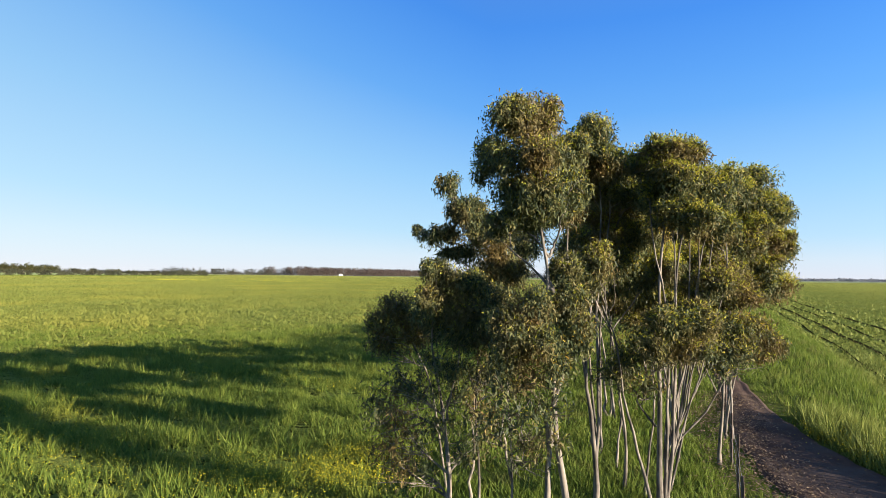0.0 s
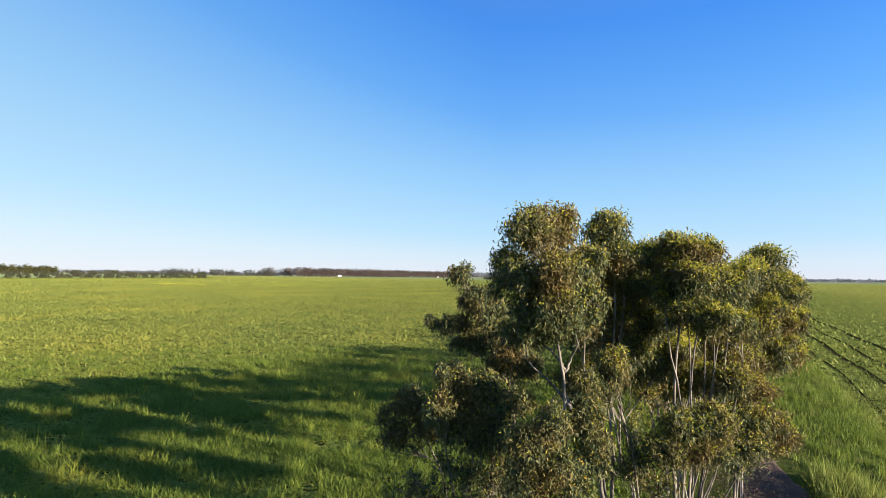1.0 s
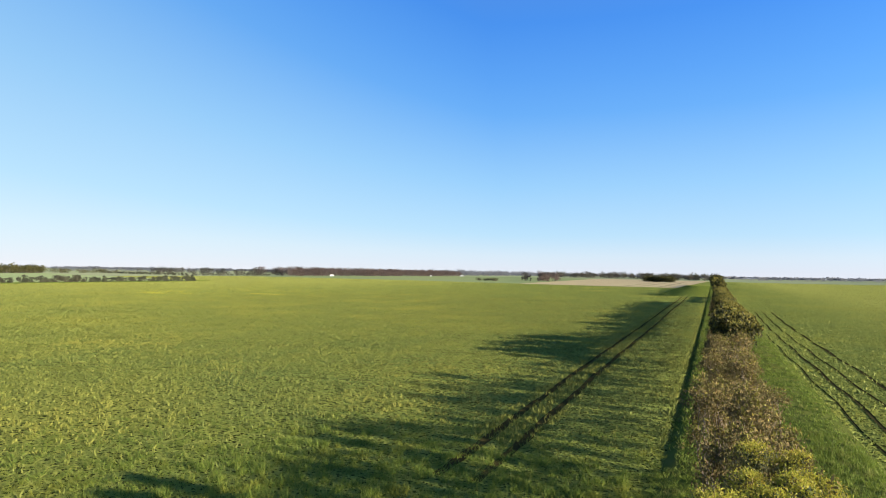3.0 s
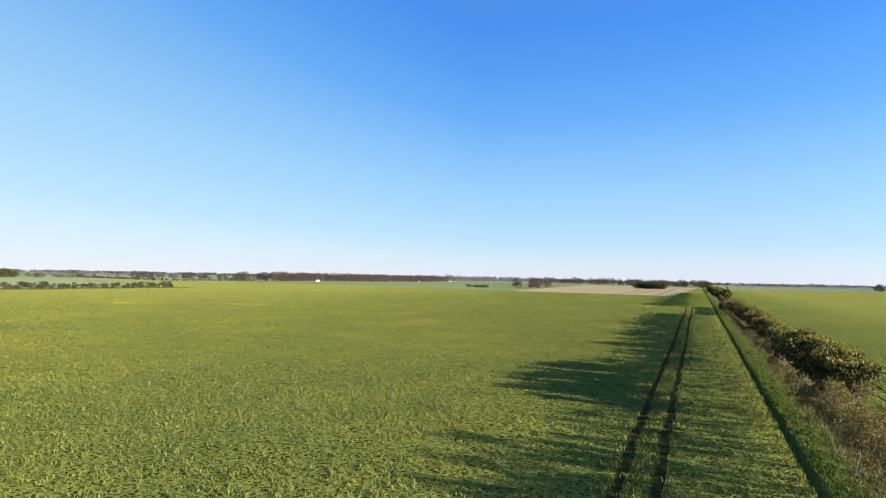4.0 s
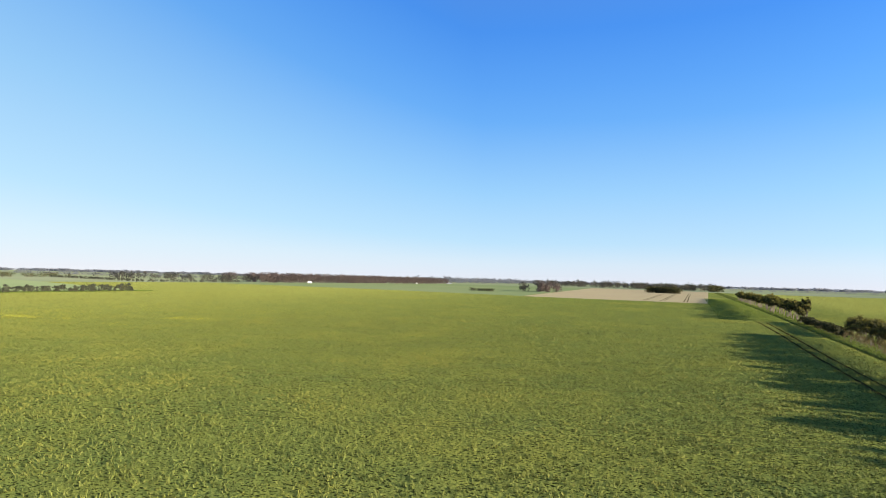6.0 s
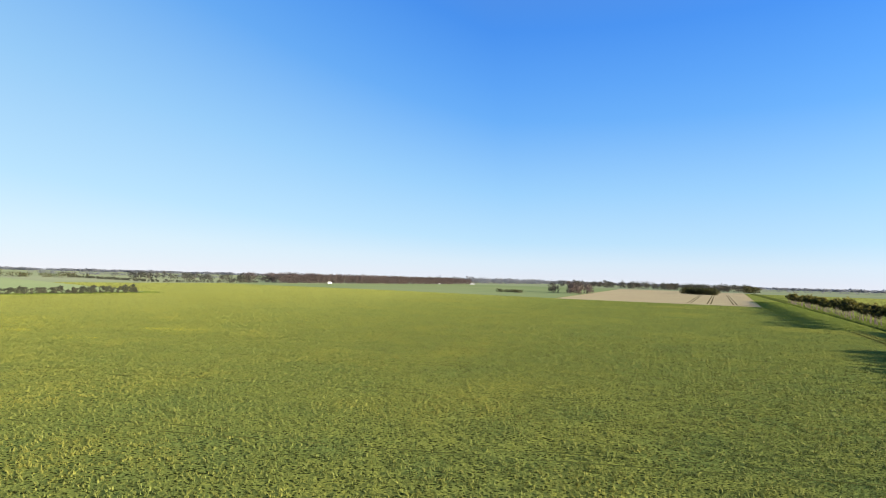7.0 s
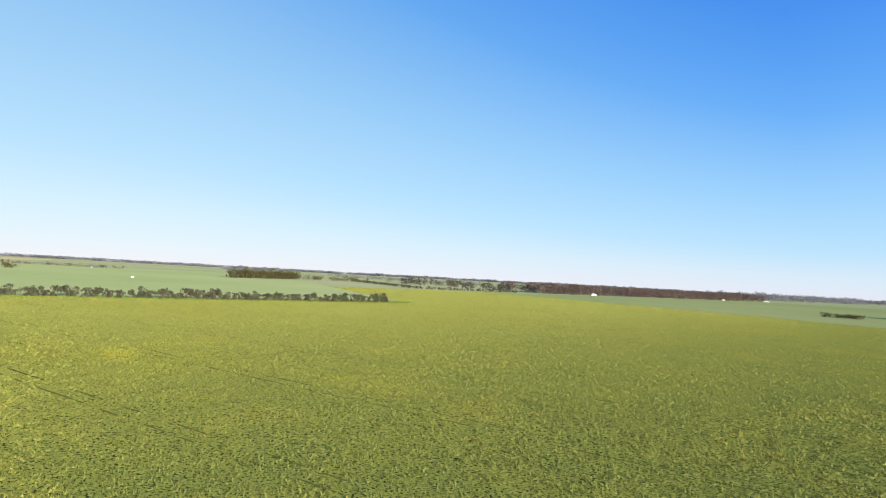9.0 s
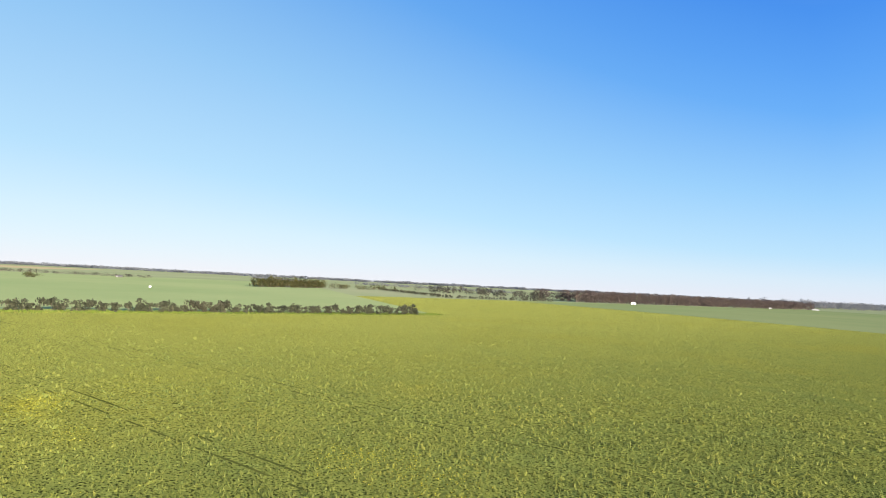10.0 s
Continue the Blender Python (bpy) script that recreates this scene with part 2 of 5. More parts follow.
def mesh_of(name, verts, polys, mats, index=None, smooth=False):
    """A mesh from arrays; polys is (n, 3) or (n, 4)."""
    verts, polys = np.asarray(verts, np.float32), np.asarray(polys, np.int32)
    me = bpy.data.meshes.new(name)
    n, k = polys.shape
    me.vertices.add(len(verts))
    me.vertices.foreach_set("co", verts.ravel())
    me.loops.add(n * k)
    me.loops.foreach_set("vertex_index", polys.ravel())
    me.polygons.add(n)
    me.polygons.foreach_set("loop_start", np.arange(0, n * k, k, dtype=np.int32))
    if index is not None:
        me.polygons.foreach_set("material_index", np.asarray(index, np.int32))
    if smooth:
        me.polygons.foreach_set("use_smooth", np.ones(n, bool))
    for m in mats if isinstance(mats, (list, tuple)) else [mats]:
        me.materials.append(m)
    me.update(calc_edges=True)
    me.validate()
    return me


def child(name, me, parent, label=""):
    ob = new(name, me)
    ob.parent = parent
    return tagged(ob, label)


def part(name, bm, mat, parent, label=""):
    me = bpy.data.meshes.new(name)
    bm.to_mesh(me)
    bm.free()
    me.materials.append(mat)
    return child(name, me, parent, label)


def tubes(lines, sides=6):
    """Tapered tubes along lines of (x, y, z, radius)."""
    vs, fs, base = [], [], 0
    for line in lines:
        a = np.asarray(line, float)
        d = np.gradient(a[:, :3], axis=0)
        d /= np.linalg.norm(d, axis=1)[:, None] + 1e-9
        u = np.cross(d, (0.31, 0.9, 0.29))
        u /= np.linalg.norm(u, axis=1)[:, None] + 1e-9
        w = np.cross(d, u)
        t = np.arange(sides) * 2 * math.pi / sides
        ring = a[:, None, :3] + a[:, None, 3:4] * (np.cos(t)[None, :, None] * u[:, None] + np.sin(t)[None, :, None] * w[:, None])
        vs.append(ring.reshape(-1, 3))
        k = np.arange(len(a) - 1)[:, None] * sides
        i = np.arange(sides)[None]
        j = (i + 1) % sides
        fs.append(np.stack([k + i, k + j, k + sides + j, k + sides + i], -1).reshape(-1, 4) + base)
        base += len(a) * sides
    return np.concatenate(vs), np.concatenate(fs)


def bent(p, q, r0, r1, wob=0.08, n=7, gen=rng):
    """A wavering, tapering line from p to q."""
    p, q = np.array(p, float), np.array(q, float)
    s = np.linspace(0, 1, n)
    a = p + (q - p) * s[:, None]
    off = np.cumsum(gen.normal(0, wob, (n, 3)), 0) * (s * (1 - s) * 4)[:, None] * 0.5
    off[:, 2] *= 0.3
    return np.c_[a + off, r0 + (r1 - r0) * s]


def leaves(n, lobes, length, width, gen, droop=0.6, sub=14, spread=0.3, young=0.35):
    """Leaf blades in lobes (x, y, z, rx, ry, rz): gathered in tufts near each lobe's skin. Gives points, faces, and which are young."""
    lob = np.asarray(lobes, float)
    area = lob[:, 3] * lob[:, 5]
    pick = gen.choice(len(lob), n, p=area / area.sum())
    dirs = gen.normal(size=(len(lob), sub, 3))
    dirs /= np.linalg.norm(dirs, axis=2)[..., None]
    dirs[..., 2] = np.abs(dirs[..., 2]) * np.where(gen.random((len(lob), sub)) < 0.66, 1, -1)
    rad = gen.uniform(0.35, 1.12, (len(lob), sub, 1))
    puff = gen.uniform(0.55, 1.35, (len(lob), sub, 1)) * spread
    weight = gen.uniform(0.3, 1.0, sub)
    which = gen.choice(sub, n, p=weight / weight.sum())
    off = gen.normal(0, 1, (n, 3)) * (0.8, 0.8, 1.15)
    local = (dirs * rad)[pick, which] + off * puff[pick, which]
    loose = gen.random(n) < 0.12
    local[loose] = gen.normal(0, 0.45, (int(loose.sum()), 3))
    local /= np.maximum(1, np.linalg.norm(local, axis=1) / 1.25)[:, None]
    c = lob[pick, :3] + local * lob[pick, 3:6]
    ax = gen.normal(size=(n, 3))
    ax[:, 2] -= droop * 2.2
    ax /= np.linalg.norm(ax, axis=1)[:, None]
    sd = np.cross(ax, gen.normal(size=(n, 3)))
    sd /= np.linalg.norm(sd, axis=1)[:, None]
    L = length * gen.uniform(0.6, 1.35, (n, 1))
    W = width * gen.uniform(0.6, 1.3, (n, 1))
    up = np.cross(sd, ax) * W * 0.35
    v = np.stack([c - ax * L * 0.5, c + sd * W * 0.5 + up, c + ax * L * 0.5, c - sd * W * 0.5 + up], 1).reshape(-1, 3)
    f = np.arange(4 * n).reshape(n, 4)
    y = (local[:, 2] > -0.15) & (off[:, 2] > 0.15) & (gen.random(n) < young * (0.85 + local[:, 2]))
    return v, f, y.astype(int)


def lumps(x, y, size, seed=0.0):
    """Smooth random values from 0 to 1 that change over the given size."""
    x, y = np.asarray(x, float) / size, np.asarray(y, float) / size
    i, j = np.floor(x), np.floor(y)
    s, t = x - i, y - j
    s, t = s * s * (3 - 2 * s), t * t * (3 - 2 * t)

    def at(a, c):
        v = np.sin(a * 127.1 + c * 311.7 + seed * 74.7) * 43758.5453
        return v - np.floor(v)
    return (at(i, j) * (1 - s) + at(i + 1, j) * s) * (1 - t) + (at(i, j + 1) * (1 - s) + at(i + 1, j + 1) * s) * t


def inside(x, y, poly):
    hit = np.zeros(np.shape(x), bool)
    for (x0, y0), (x1, y1) in zip(poly, poly[1:] + poly[:1]):
        if y0 != y1:
            hit ^= ((y0 > y) != (y1 > y)) & (x < (x1 - x0) * (y - y0) / (y1 - y0) + x0)
    return hit


# ---- the lie of the land ----
def eased(v, a, b, s=25.0):
    return a + s * np.logaddexp(0, (v - a) / s) - s * np.logaddexp(0, (v - b) / s)


def lie(x, y):
    """Height of the open land: a very gentle tilt that levels out far away."""
    return -0.006213 * (eased(x, -340, 160) - eased(0.0, -340, 160)) + 0.003730 * (eased(y, -150, 470) - eased(0.0, -150, 470))


CROP_H = 0.25
PROFILE_X = [-4.75, -4.5, -4.2, -3.85, -2.6, 7.6, 8.4]
PROFILE_Z = [-CROP_H, -0.5, -0.5, -0.16, 0.0, 0.0, -CROP_H]
PLAIN_Z = [-CROP_H, -0.22, -0.16, -0.08, 0.0, 0.0, -CROP_H]


def soil(x, y):
    """Height of the soil: fields lie lower than the strip of the trees, with a furrow along it."""
    cut = np.clip((np.asarray(y) - 46) / 16, 0, 1)
    return lie(x, y) + np.interp(x, PROFILE_X, PROFILE_Z) * cut + np.interp(x, PROFILE_X, PLAIN_Z) * (1 - cut)


def floor_at(x, y):
    return float(soil(np.float64(x), np.float64(y)))


def build_ground():
    xs = np.unique(np.r_[[-4900, -3500, -2500, -1800, -1300, -900, -700], np.arange(-600, -19, 20), np.arange(-20, -5, 2.5), PROFILE_X, [-1, 1, 3, 5], np.arange(10, 21, 2.5), np.arange(40, 261, 20), [320, 420, 600, 900, 1500, 2500, 3500, 4900]])
    ys = np.unique(np.r_[[-4900, -3000, -1500, -800, -400], np.arange(-200, 0, 40), np.arange(0, 60, 4), np.arange(60, 600, 20), [640, 700, 800, 950, 1150, 1400, 1800, 2400, 3200, 4900]])
    X, Y = np.meshgrid(xs, ys)
    v = np.stack([X, Y, soil(X, Y)], -1).reshape(-1, 3)
    nx = len(xs)
    i, j = np.meshgrid(np.arange(nx - 1), np.arange(len(ys) - 1))
    a = (j * nx + i).ravel()
    f = np.stack([a, a + 1, a + nx + 1, a + nx], 1)
    cx, cy = (xs[:-1] + xs[1:]) / 2, (ys[:-1] + ys[1:]) / 2
    CX, CY = np.meshgrid(cx, cy)
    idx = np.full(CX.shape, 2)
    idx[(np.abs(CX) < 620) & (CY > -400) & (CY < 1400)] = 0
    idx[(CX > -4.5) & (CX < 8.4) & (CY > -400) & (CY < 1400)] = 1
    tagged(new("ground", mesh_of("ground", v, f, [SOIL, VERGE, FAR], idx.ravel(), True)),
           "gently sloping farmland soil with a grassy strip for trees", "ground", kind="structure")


build_ground()


def sheet(name, poly, lift, mat, label, cells=24):
    """A draped sheet over the far land, inside a four-sided outline."""
    p = np.array(poly, float)
    s, t = np.meshgrid(np.linspace(0, 1, cells), np.linspace(0, 1, cells))
    q = (1 - t)[..., None] * ((1 - s)[..., None] * p[0] + s[..., None] * p[1]) + t[..., None] * ((1 - s)[..., None] * p[3] + s[..., None] * p[2])
    v = np.c_[q.reshape(-1, 2), soil(q[..., 0], q[..., 1]).ravel() + lift]
    i, j = np.meshgrid(np.arange(cells - 1), np.arange(cells - 1))
    a = (j * cells + i).ravel()
    f = np.stack([a, a + 1, a + cells + 1, a + cells], 1)
    tagged(new(name, mesh_of(name, v, f, mat, smooth=True)), label, "field", kind="structure")


TAN_FIELD = [(-176, 556), (-31, 566), (-12, 1480), (-262, 1480)]
PASTURE_FAR = [(-590, 610), (-178, 560), (-262, 1480), (-620, 1400)]
PASTURE_LEFT = [(-1250, -60), (-372, -60), (-368, 342), (-1250, 640)]
sheet("stubble_field", TAN_FIELD, 0.06, TAN, "pale tan stubble field beyond the green crop")
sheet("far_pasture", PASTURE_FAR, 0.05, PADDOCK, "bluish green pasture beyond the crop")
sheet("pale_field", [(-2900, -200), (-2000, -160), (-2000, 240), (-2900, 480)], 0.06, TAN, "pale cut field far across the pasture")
sheet("left_pasture", PASTURE_LEFT, 0.05, SUN_FACING, "bluish green pasture behind the tree hedge")

TRACK = [(11.7, 8.2, 2.7), (8.2, 11.2, 2.5), (5.75, 14.2, 2.15), (4.4, 17.0, 1.6), (3.5, 20.0, 1.25), (2.85, 24.0, 0.85), (2.3, 30.0, 0.6), (1.6, 37.0, 0.5), (1.2, 46.0, 0.35)]


def build_track():
    s = np.linspace(0, len(TRACK) - 1, 60)
    a = np.array(TRACK)
    c = np.stack([np.interp(s, np.arange(len(a)), a[:, k]) for k in range(3)], 1)
    d = np.gradient(c[:, :2], axis=0)
    d /= np.linalg.norm(d, axis=1)[:, None]
    nrm = np.stack([d[:, 1], -d[:, 0]], 1)
    cols = np.linspace(-1, 1, 15)
    w = c[:, 2:3] + rng.normal(0, 0.06, (60, 1))
    P = c[:, None, :2] + nrm[:, None] * (cols[None, :, None] * w[:, None])
    rut = -0.025 * np.exp(-((np.abs(cols) - 0.5) / 0.2) ** 2) + 0.015 * np.exp(-(cols / 0.3) ** 2)
    z = np.maximum(soil(P[..., 0], P[..., 1]), lie(P[..., 0], P[..., 1]) - 0.1) + 0.07 + rut[None] + rng.normal(0, 0.005, P.shape[:2]) - 0.12 * (np.abs(cols) > 0.99)[None]
    v = np.concatenate([P, z[..., None]], -1).reshape(-1, 3)
    i, j = np.meshgrid(np.arange(14), np.arange(59))
    k = (j * 15 + i).ravel()
    tagged(new("dirt_track", mesh_of("dirt_track", v, np.stack([k, k + 1, k + 16, k + 15], 1), DIRT, smooth=True)),
           "bare brown dirt track curving past the trees", "track", kind="structure")


build_track()


def off_track(x, y):
    a = np.array(TRACK)
    o = np.argsort(a[:, 1])
    cx, hw = np.interp(y, a[o, 1], a[o, 0]), np.interp(y, a[o, 1], a[o, 2])
    return (np.abs(x - cx) > hw * 1.0 + 0.1) | (y > 46) | (y < 8)


def beside_track(x, y):
    """On the sunny side of the track, up to some metres from its edge."""
    a = np.array(TRACK)
    edge = np.interp(y, a[:, 1], a[:, 0]) + np.interp(y, a[:, 1], a[:, 2])
    return (x > edge) & (x < edge + 1.9)


# ---- blades: crop, grass, pasture ----
FLIGHT = np.array([(0, 2), (-12, 21), (-40, 70), (-80, 133), (-133, 174)], float)


def from_line(x, y):
    best = np.full(np.shape(x), 1e9)
    for a, b in zip(FLIGHT[:-1], FLIGHT[1:]):
        ab = b - a
        t = np.clip(((x - a[0]) * ab[0] + (y - a[1]) * ab[1]) / (ab @ ab), 0, 1)
        best = np.minimum(best, np.hypot(x - a[0] - t * ab[0], y - a[1] - t * ab[1]))
    return best


def scatter(box, cell, density, allowed):
    """Random places in a box with a density a square metre, thinned cell by cell."""
    x0, x1, y0, y1 = box
    out = []
    for bx in np.arange(x0, x1, cell):
        for by in np.arange(y0, y1, cell):
            w, h = min(cell, x1 - bx), min(cell, y1 - by)
            k = rng.poisson(density(bx + w / 2, by + h / 2) * w * h)
            if k:
                out.append(np.c_[rng.uniform(bx, bx + w, k), rng.uniform(by, by + h, k)])
    p = np.concatenate(out)
    return p[allowed(p[:, 0], p[:, 1])]


def tufts(name, p, blades, height, width, mat, label, category, spread=0.12, lean=0.35, size=None, bottom=None, fine=False):
    """Tufts of upright leaning blades at the places p."""
    n = len(p)
    s = np.ones(n) if size is None else size
    q = np.repeat(p, blades, 0)
    s = np.repeat(s, blades)
    m = len(q)
    c = q + rng.normal(0, 1, (m, 2)) * (spread * s)[:, None]
    z = soil(c[:, 0], c[:, 1]) if bottom is None else bottom(c[:, 0], c[:, 1])
    a = rng.uniform(0, 2 * math.pi, m)
    h = height * s ** 0.35 * rng.uniform(0.6, 1.2, m)
    w = width * s * rng.uniform(0.6, 1.3, m) * 0.5
    l = rng.normal(0, lean, (m, 2)) * h[:, None]
    side = np.stack([np.cos(a), np.sin(a)], 1) * w[:, None]
    b0, b1 = np.c_[c - side * 0.6, z], np.c_[c + side * 0.6, z]
    mid = np.c_[c + side + l * 0.35, z + h * 0.6]
    tip = np.c_[c - side * 0.2 + l, z + h]
    if fine:
        v, f = np.stack([b0, b1, mid, tip], 1).reshape(-1, 3), np.arange(4 * m).reshape(m, 4)
    else:
        v, f = np.stack([np.c_[c - side, z], np.c_[c + side, z], tip], 1).reshape(-1, 3), np.arange(3 * m).reshape(m, 3)
    ob = new(name, mesh_of(name, v, f, mat))
    return tagged(ob, label, category, kind="stuff")


MAIN = [(-4.75, -80), (-4.75, 352), (-30, 372), (-31, 574), (-176, 557), (-450, 560), (-590, 690), (-577, 512), (-700, 553), (-660, 436), (-366, 343), (-366, -80)]
LAP = np.array((-0.955, -0.297))            # way of the crop rows inside the field
CROSS = np.array((0.297, -0.955))


def tracks_main(x, y):
    """True where wheels have pressed the crop of the main field."""
    wob = 0.12 * np.sin(y * 0.05) + 0.06 * np.sin(y * 0.31)
    edge = np.zeros(np.shape(x), bool)
    for cx, hw, end in ((-16.75, 0.36, 345), (-14.25, 0.36, 345), (-18.9, 0.14, 345)):
        edge |= (np.abs(x - cx - wob) < hw * (0.75 + 0.5 * lumps(y, cx, 1.3)) - np.clip((56 - y) * 0.012, 0, 0.3)) & (y > 32) & (y < end)
    t = (x * CROSS[0] + y * CROSS[1]) % 24.0
    broken = 0.55 * lumps(x * LAP[0] + y * LAP[1], 0 * x, 2.2, 3.0)
    laps = (np.abs(t - 1.0) < broken) | (np.abs(t - 3.3) < broken)
    return edge | (laps & (x < -24))


def weedy(x, y):
    """How far weeds have overgrown the crop: wholly beside the first trees, not at all further out."""
    return np.clip((46 - np.hypot((x + 4) * 0.9, y - 12)) / 22, 0, 1)


def near_density(top, reach, fall):
    return lambda x, y: top * min(1.0, (reach / max(8.0, float(from_line(np.float64(x), np.float64(y))))) ** fall)


def plant_cover(x, y):
    """How thickly the crop stands: in clumps, and thinner between the drill runs."""
    run = 0.5 + 0.5 * np.cos((x * CROSS[0] + y * CROSS[1]) * 2 * math.pi / 3.0)
    return 0.08 + 1.25 * lumps(x * LAP[0] + y * LAP[1], 1.3 * (x * CROSS[0] + y * CROSS[1]), 1.0, 5.0) - 0.18 * run


p = scatter((-600, -4.7, -60, 700), 8, near_density(9.5, 46, 2.5), lambda x, y: inside(x, y, MAIN) & (rng.random(np.shape(x)) < plant_cover(x, y)) & ~tracks_main(x, y) & (weedy(x, y) < rng.random(np.shape(x))))
d = from_line(p[:, 0], p[:, 1])
tufts("crop", p, 3, 0.25, 0.085, CROP, "dense yellowish green young cereal crop", "crop", spread=0.1, lean=0.55, size=np.clip(d / 52, 0.8, 1.7) * (0.55 + 0.7 * np.clip(plant_cover(p[:, 0], p[:, 1]), 0, 1.2)))

p = np.concatenate([scatter((-17.9, -13.2, 46, 346), 6, lambda x, y: 5 if y < 200 else 2, lambda x, y: ~tracks_main(x, y)), scatter((-5.3, -4.7, 50, 346), 6, lambda x, y: 4 if y < 200 else 2, lambda x, y: x < 0)])
tufts("crop", p, 5, 0.42, 0.07, CROP, "taller crop standing beside the wheel tracks and the furrow", "crop")

RIGHT_RUTS = ((8.9, 0.12), (10.8, 0.27), (13.0, 0.2), (15.7, 0.34))


def close_by(x, y):
    return np.clip((46 - np.hypot(x - 6, y - 8)) / 22, 0, 1)


def ruts_right(x, y):
    wob = 0.5 * np.sin(y * 0.03) + 0.15 * np.sin(y * 0.27)
    r = np.zeros(np.shape(x), bool)
    for cx, hw in RIGHT_RUTS:
        r |= (np.abs(x - cx - wob) < hw * (0.1 + 1.2 * lumps(y, cx, 1.6))) & (y > 35) & (y < 230)
    return r


p = scatter((8.2, 420, 0, 1000), 12, near_density(6.0, 25, 1.9), lambda x, y: off_track(x, y) & ~ruts_right(x, y) & (rng.random(np.shape(x)) > close_by(x, y)))
d = from_line(p[:, 0], p[:, 1])
size = np.clip(d / 40, 0.75, 1.4) * (0.6 + 0.8 * lumps(p[:, 0], p[:, 1], 1.1, 5.0))
deep = p[:, 0] + 12 * lumps(p[:, 0], p[:, 1], 15) < 34
tufts("crop", p[deep], 2, 0.24, 0.16, CROP_R, "lush green crop on the far side of the trees", "crop", lean=0.5, size=size[deep])
tufts("crop", p[~deep], 2, 0.18, 0.16, CROP_R, "yellowish green crop far beyond the trees", "crop", lean=0.5, size=size[~deep])
p = scatter((8.0, 52, -4, 54), 4, lambda x, y: 15, lambda x, y: off_track(x, y) & ~ruts_right(x, y) & (rng.random(np.shape(x)) < close_by(x, y)))
tufts("crop", p, 5, 0.27, 0.045, CROP_R, "lush green crop beside the dirt track", "crop", lean=0.6, size=0.6 + 0.9 * lumps(p[:, 0], p[:, 1], 1.1, 5.0))
p = scatter((4.4, 17, 6, 24), 1, lambda x, y: 34, lambda x, y: off_track(x, y) & beside_track(x, y))
tufts("crop", p, 5, 0.8, 0.045, CROP_R, "tall crop shading the dirt track", "crop", lean=0.35, spread=0.1, size=0.7 + 0.6 * lumps(p[:, 0], p[:, 1], 0.8))
p = scatter((4.0, 8.2, 12, 60), 4, lambda x, y: 12, lambda x, y: off_track(x, y))
tufts("grass", p, 6, 0.34, 0.034, GRASS, "long green grass beside the dirt track", "grass", size=0.6 + 0.9 * lumps(p[:, 0], p[:, 1], 0.7))


def bare_side(x, y):
    """On the trodden, littered ground along the shaded edge of the track."""
    a = np.array(TRACK)
    edge = np.interp(y, a[:, 1], a[:, 0]) - np.interp(y, a[:, 1], a[:, 2])
    return (x > edge - 0.5 - 1.1 * lumps(x, y, 0.9, 4.0)) & (y < 28) & (y > 8)


p = scatter((-4.8, 6.0, 4, 45), 4, lambda x, y: 34 if y < 30 else 14, lambda x, y: off_track(x, y) & ((x < 4) | bare_side(x, y)) & (~bare_side(x, y) | (rng.random(np.shape(x)) < 0.12)))
tufts("grass", p, 7, 0.26, 0.024, GRASS, "bright green grass under the gum trees", "grass", lean=0.5, size=0.6 + 0.9 * lumps(p[:, 0], p[:, 1], 0.6))
p = scatter((-3.7, 8.2, 45, 720), 6, lambda x, y: (9 if y < 130 else 4 if y < 260 else 1.5) * (1.0 if x < 0 else 0.5), lambda x, y: x < 9)
tufts("grass", p, 4, 0.22, 0.085, GRASS, "rough green grass along the tree belt", "grass", lean=0.6)


def wheel_tracks(name, lines, wobble, y0, y1, label, broken=0.0):
    """Bare wheel tracks: sunken muddy ribbons that follow the gaps in the crop."""
    ys = np.arange(y0, y1, 1.5)
    for cx, hw in lines:
        cols = np.array((-1.0, -0.6, 0.0, 0.6, 1.0)) * (hw if broken == 0 else hw * 0.65)
        X = cx + wobble(ys)[:, None] + cols[None] * (0.55 + 0.8 * lumps(ys, cx, 3.0, 2.0))[:, None]
        Y = np.repeat(ys[:, None], 5, 1)
        Z = soil(X, Y) + np.array((0.03, -0.0, 0.012, 0.0, 0.03))[None] + 0.004
        v = np.stack([X, Y, Z], -1).reshape(-1, 3)
        i, j = np.meshgrid(np.arange(4), np.arange(len(ys) - 1))
        k = (j * 5 + i).ravel()
        k = k[lumps(ys[k // 5], cx, 9.0) >= broken]
        tagged(new(name, mesh_of(name, v, np.stack([k, k + 1, k + 6, k + 5], 1), MUD, smooth=True)), label, "wheel track", kind="structure")


wheel_tracks("wheel_track", ((-16.75, 0.42), (-14.25, 0.42)), lambda y: 0.12 * np.sin(y * 0.05) + 0.06 * np.sin(y * 0.31), 38, 345, "dark wheel track pressed into the crop")
wheel_tracks("wheel_track", RIGHT_RUTS, lambda y: 0.5 * np.sin(y * 0.03) + 0.15 * np.sin(y * 0.27), 35, 230, "dark wheel track pressed into the lush crop", 0.15)
p = scatter((-4.6, -3.2, 50, 345), 6, lambda x, y: 5 if y < 160 else 2, lambda x, y: x < 0)
tufts("grass", p, 4, 0.26, 0.08, GRASS, "grass overhanging the shallow furrow", "grass", lean=0.6)
p = scatter((-31, -4, 350, 760), 8, lambda x, y: 1.2, lambda x, y: y > 350)
tufts("grass", p, 3, 0.2, 0.16, GRASS, "rough green grass at the end of the crop", "grass", lean=0.6, size=np.full(len(p), 1.3))


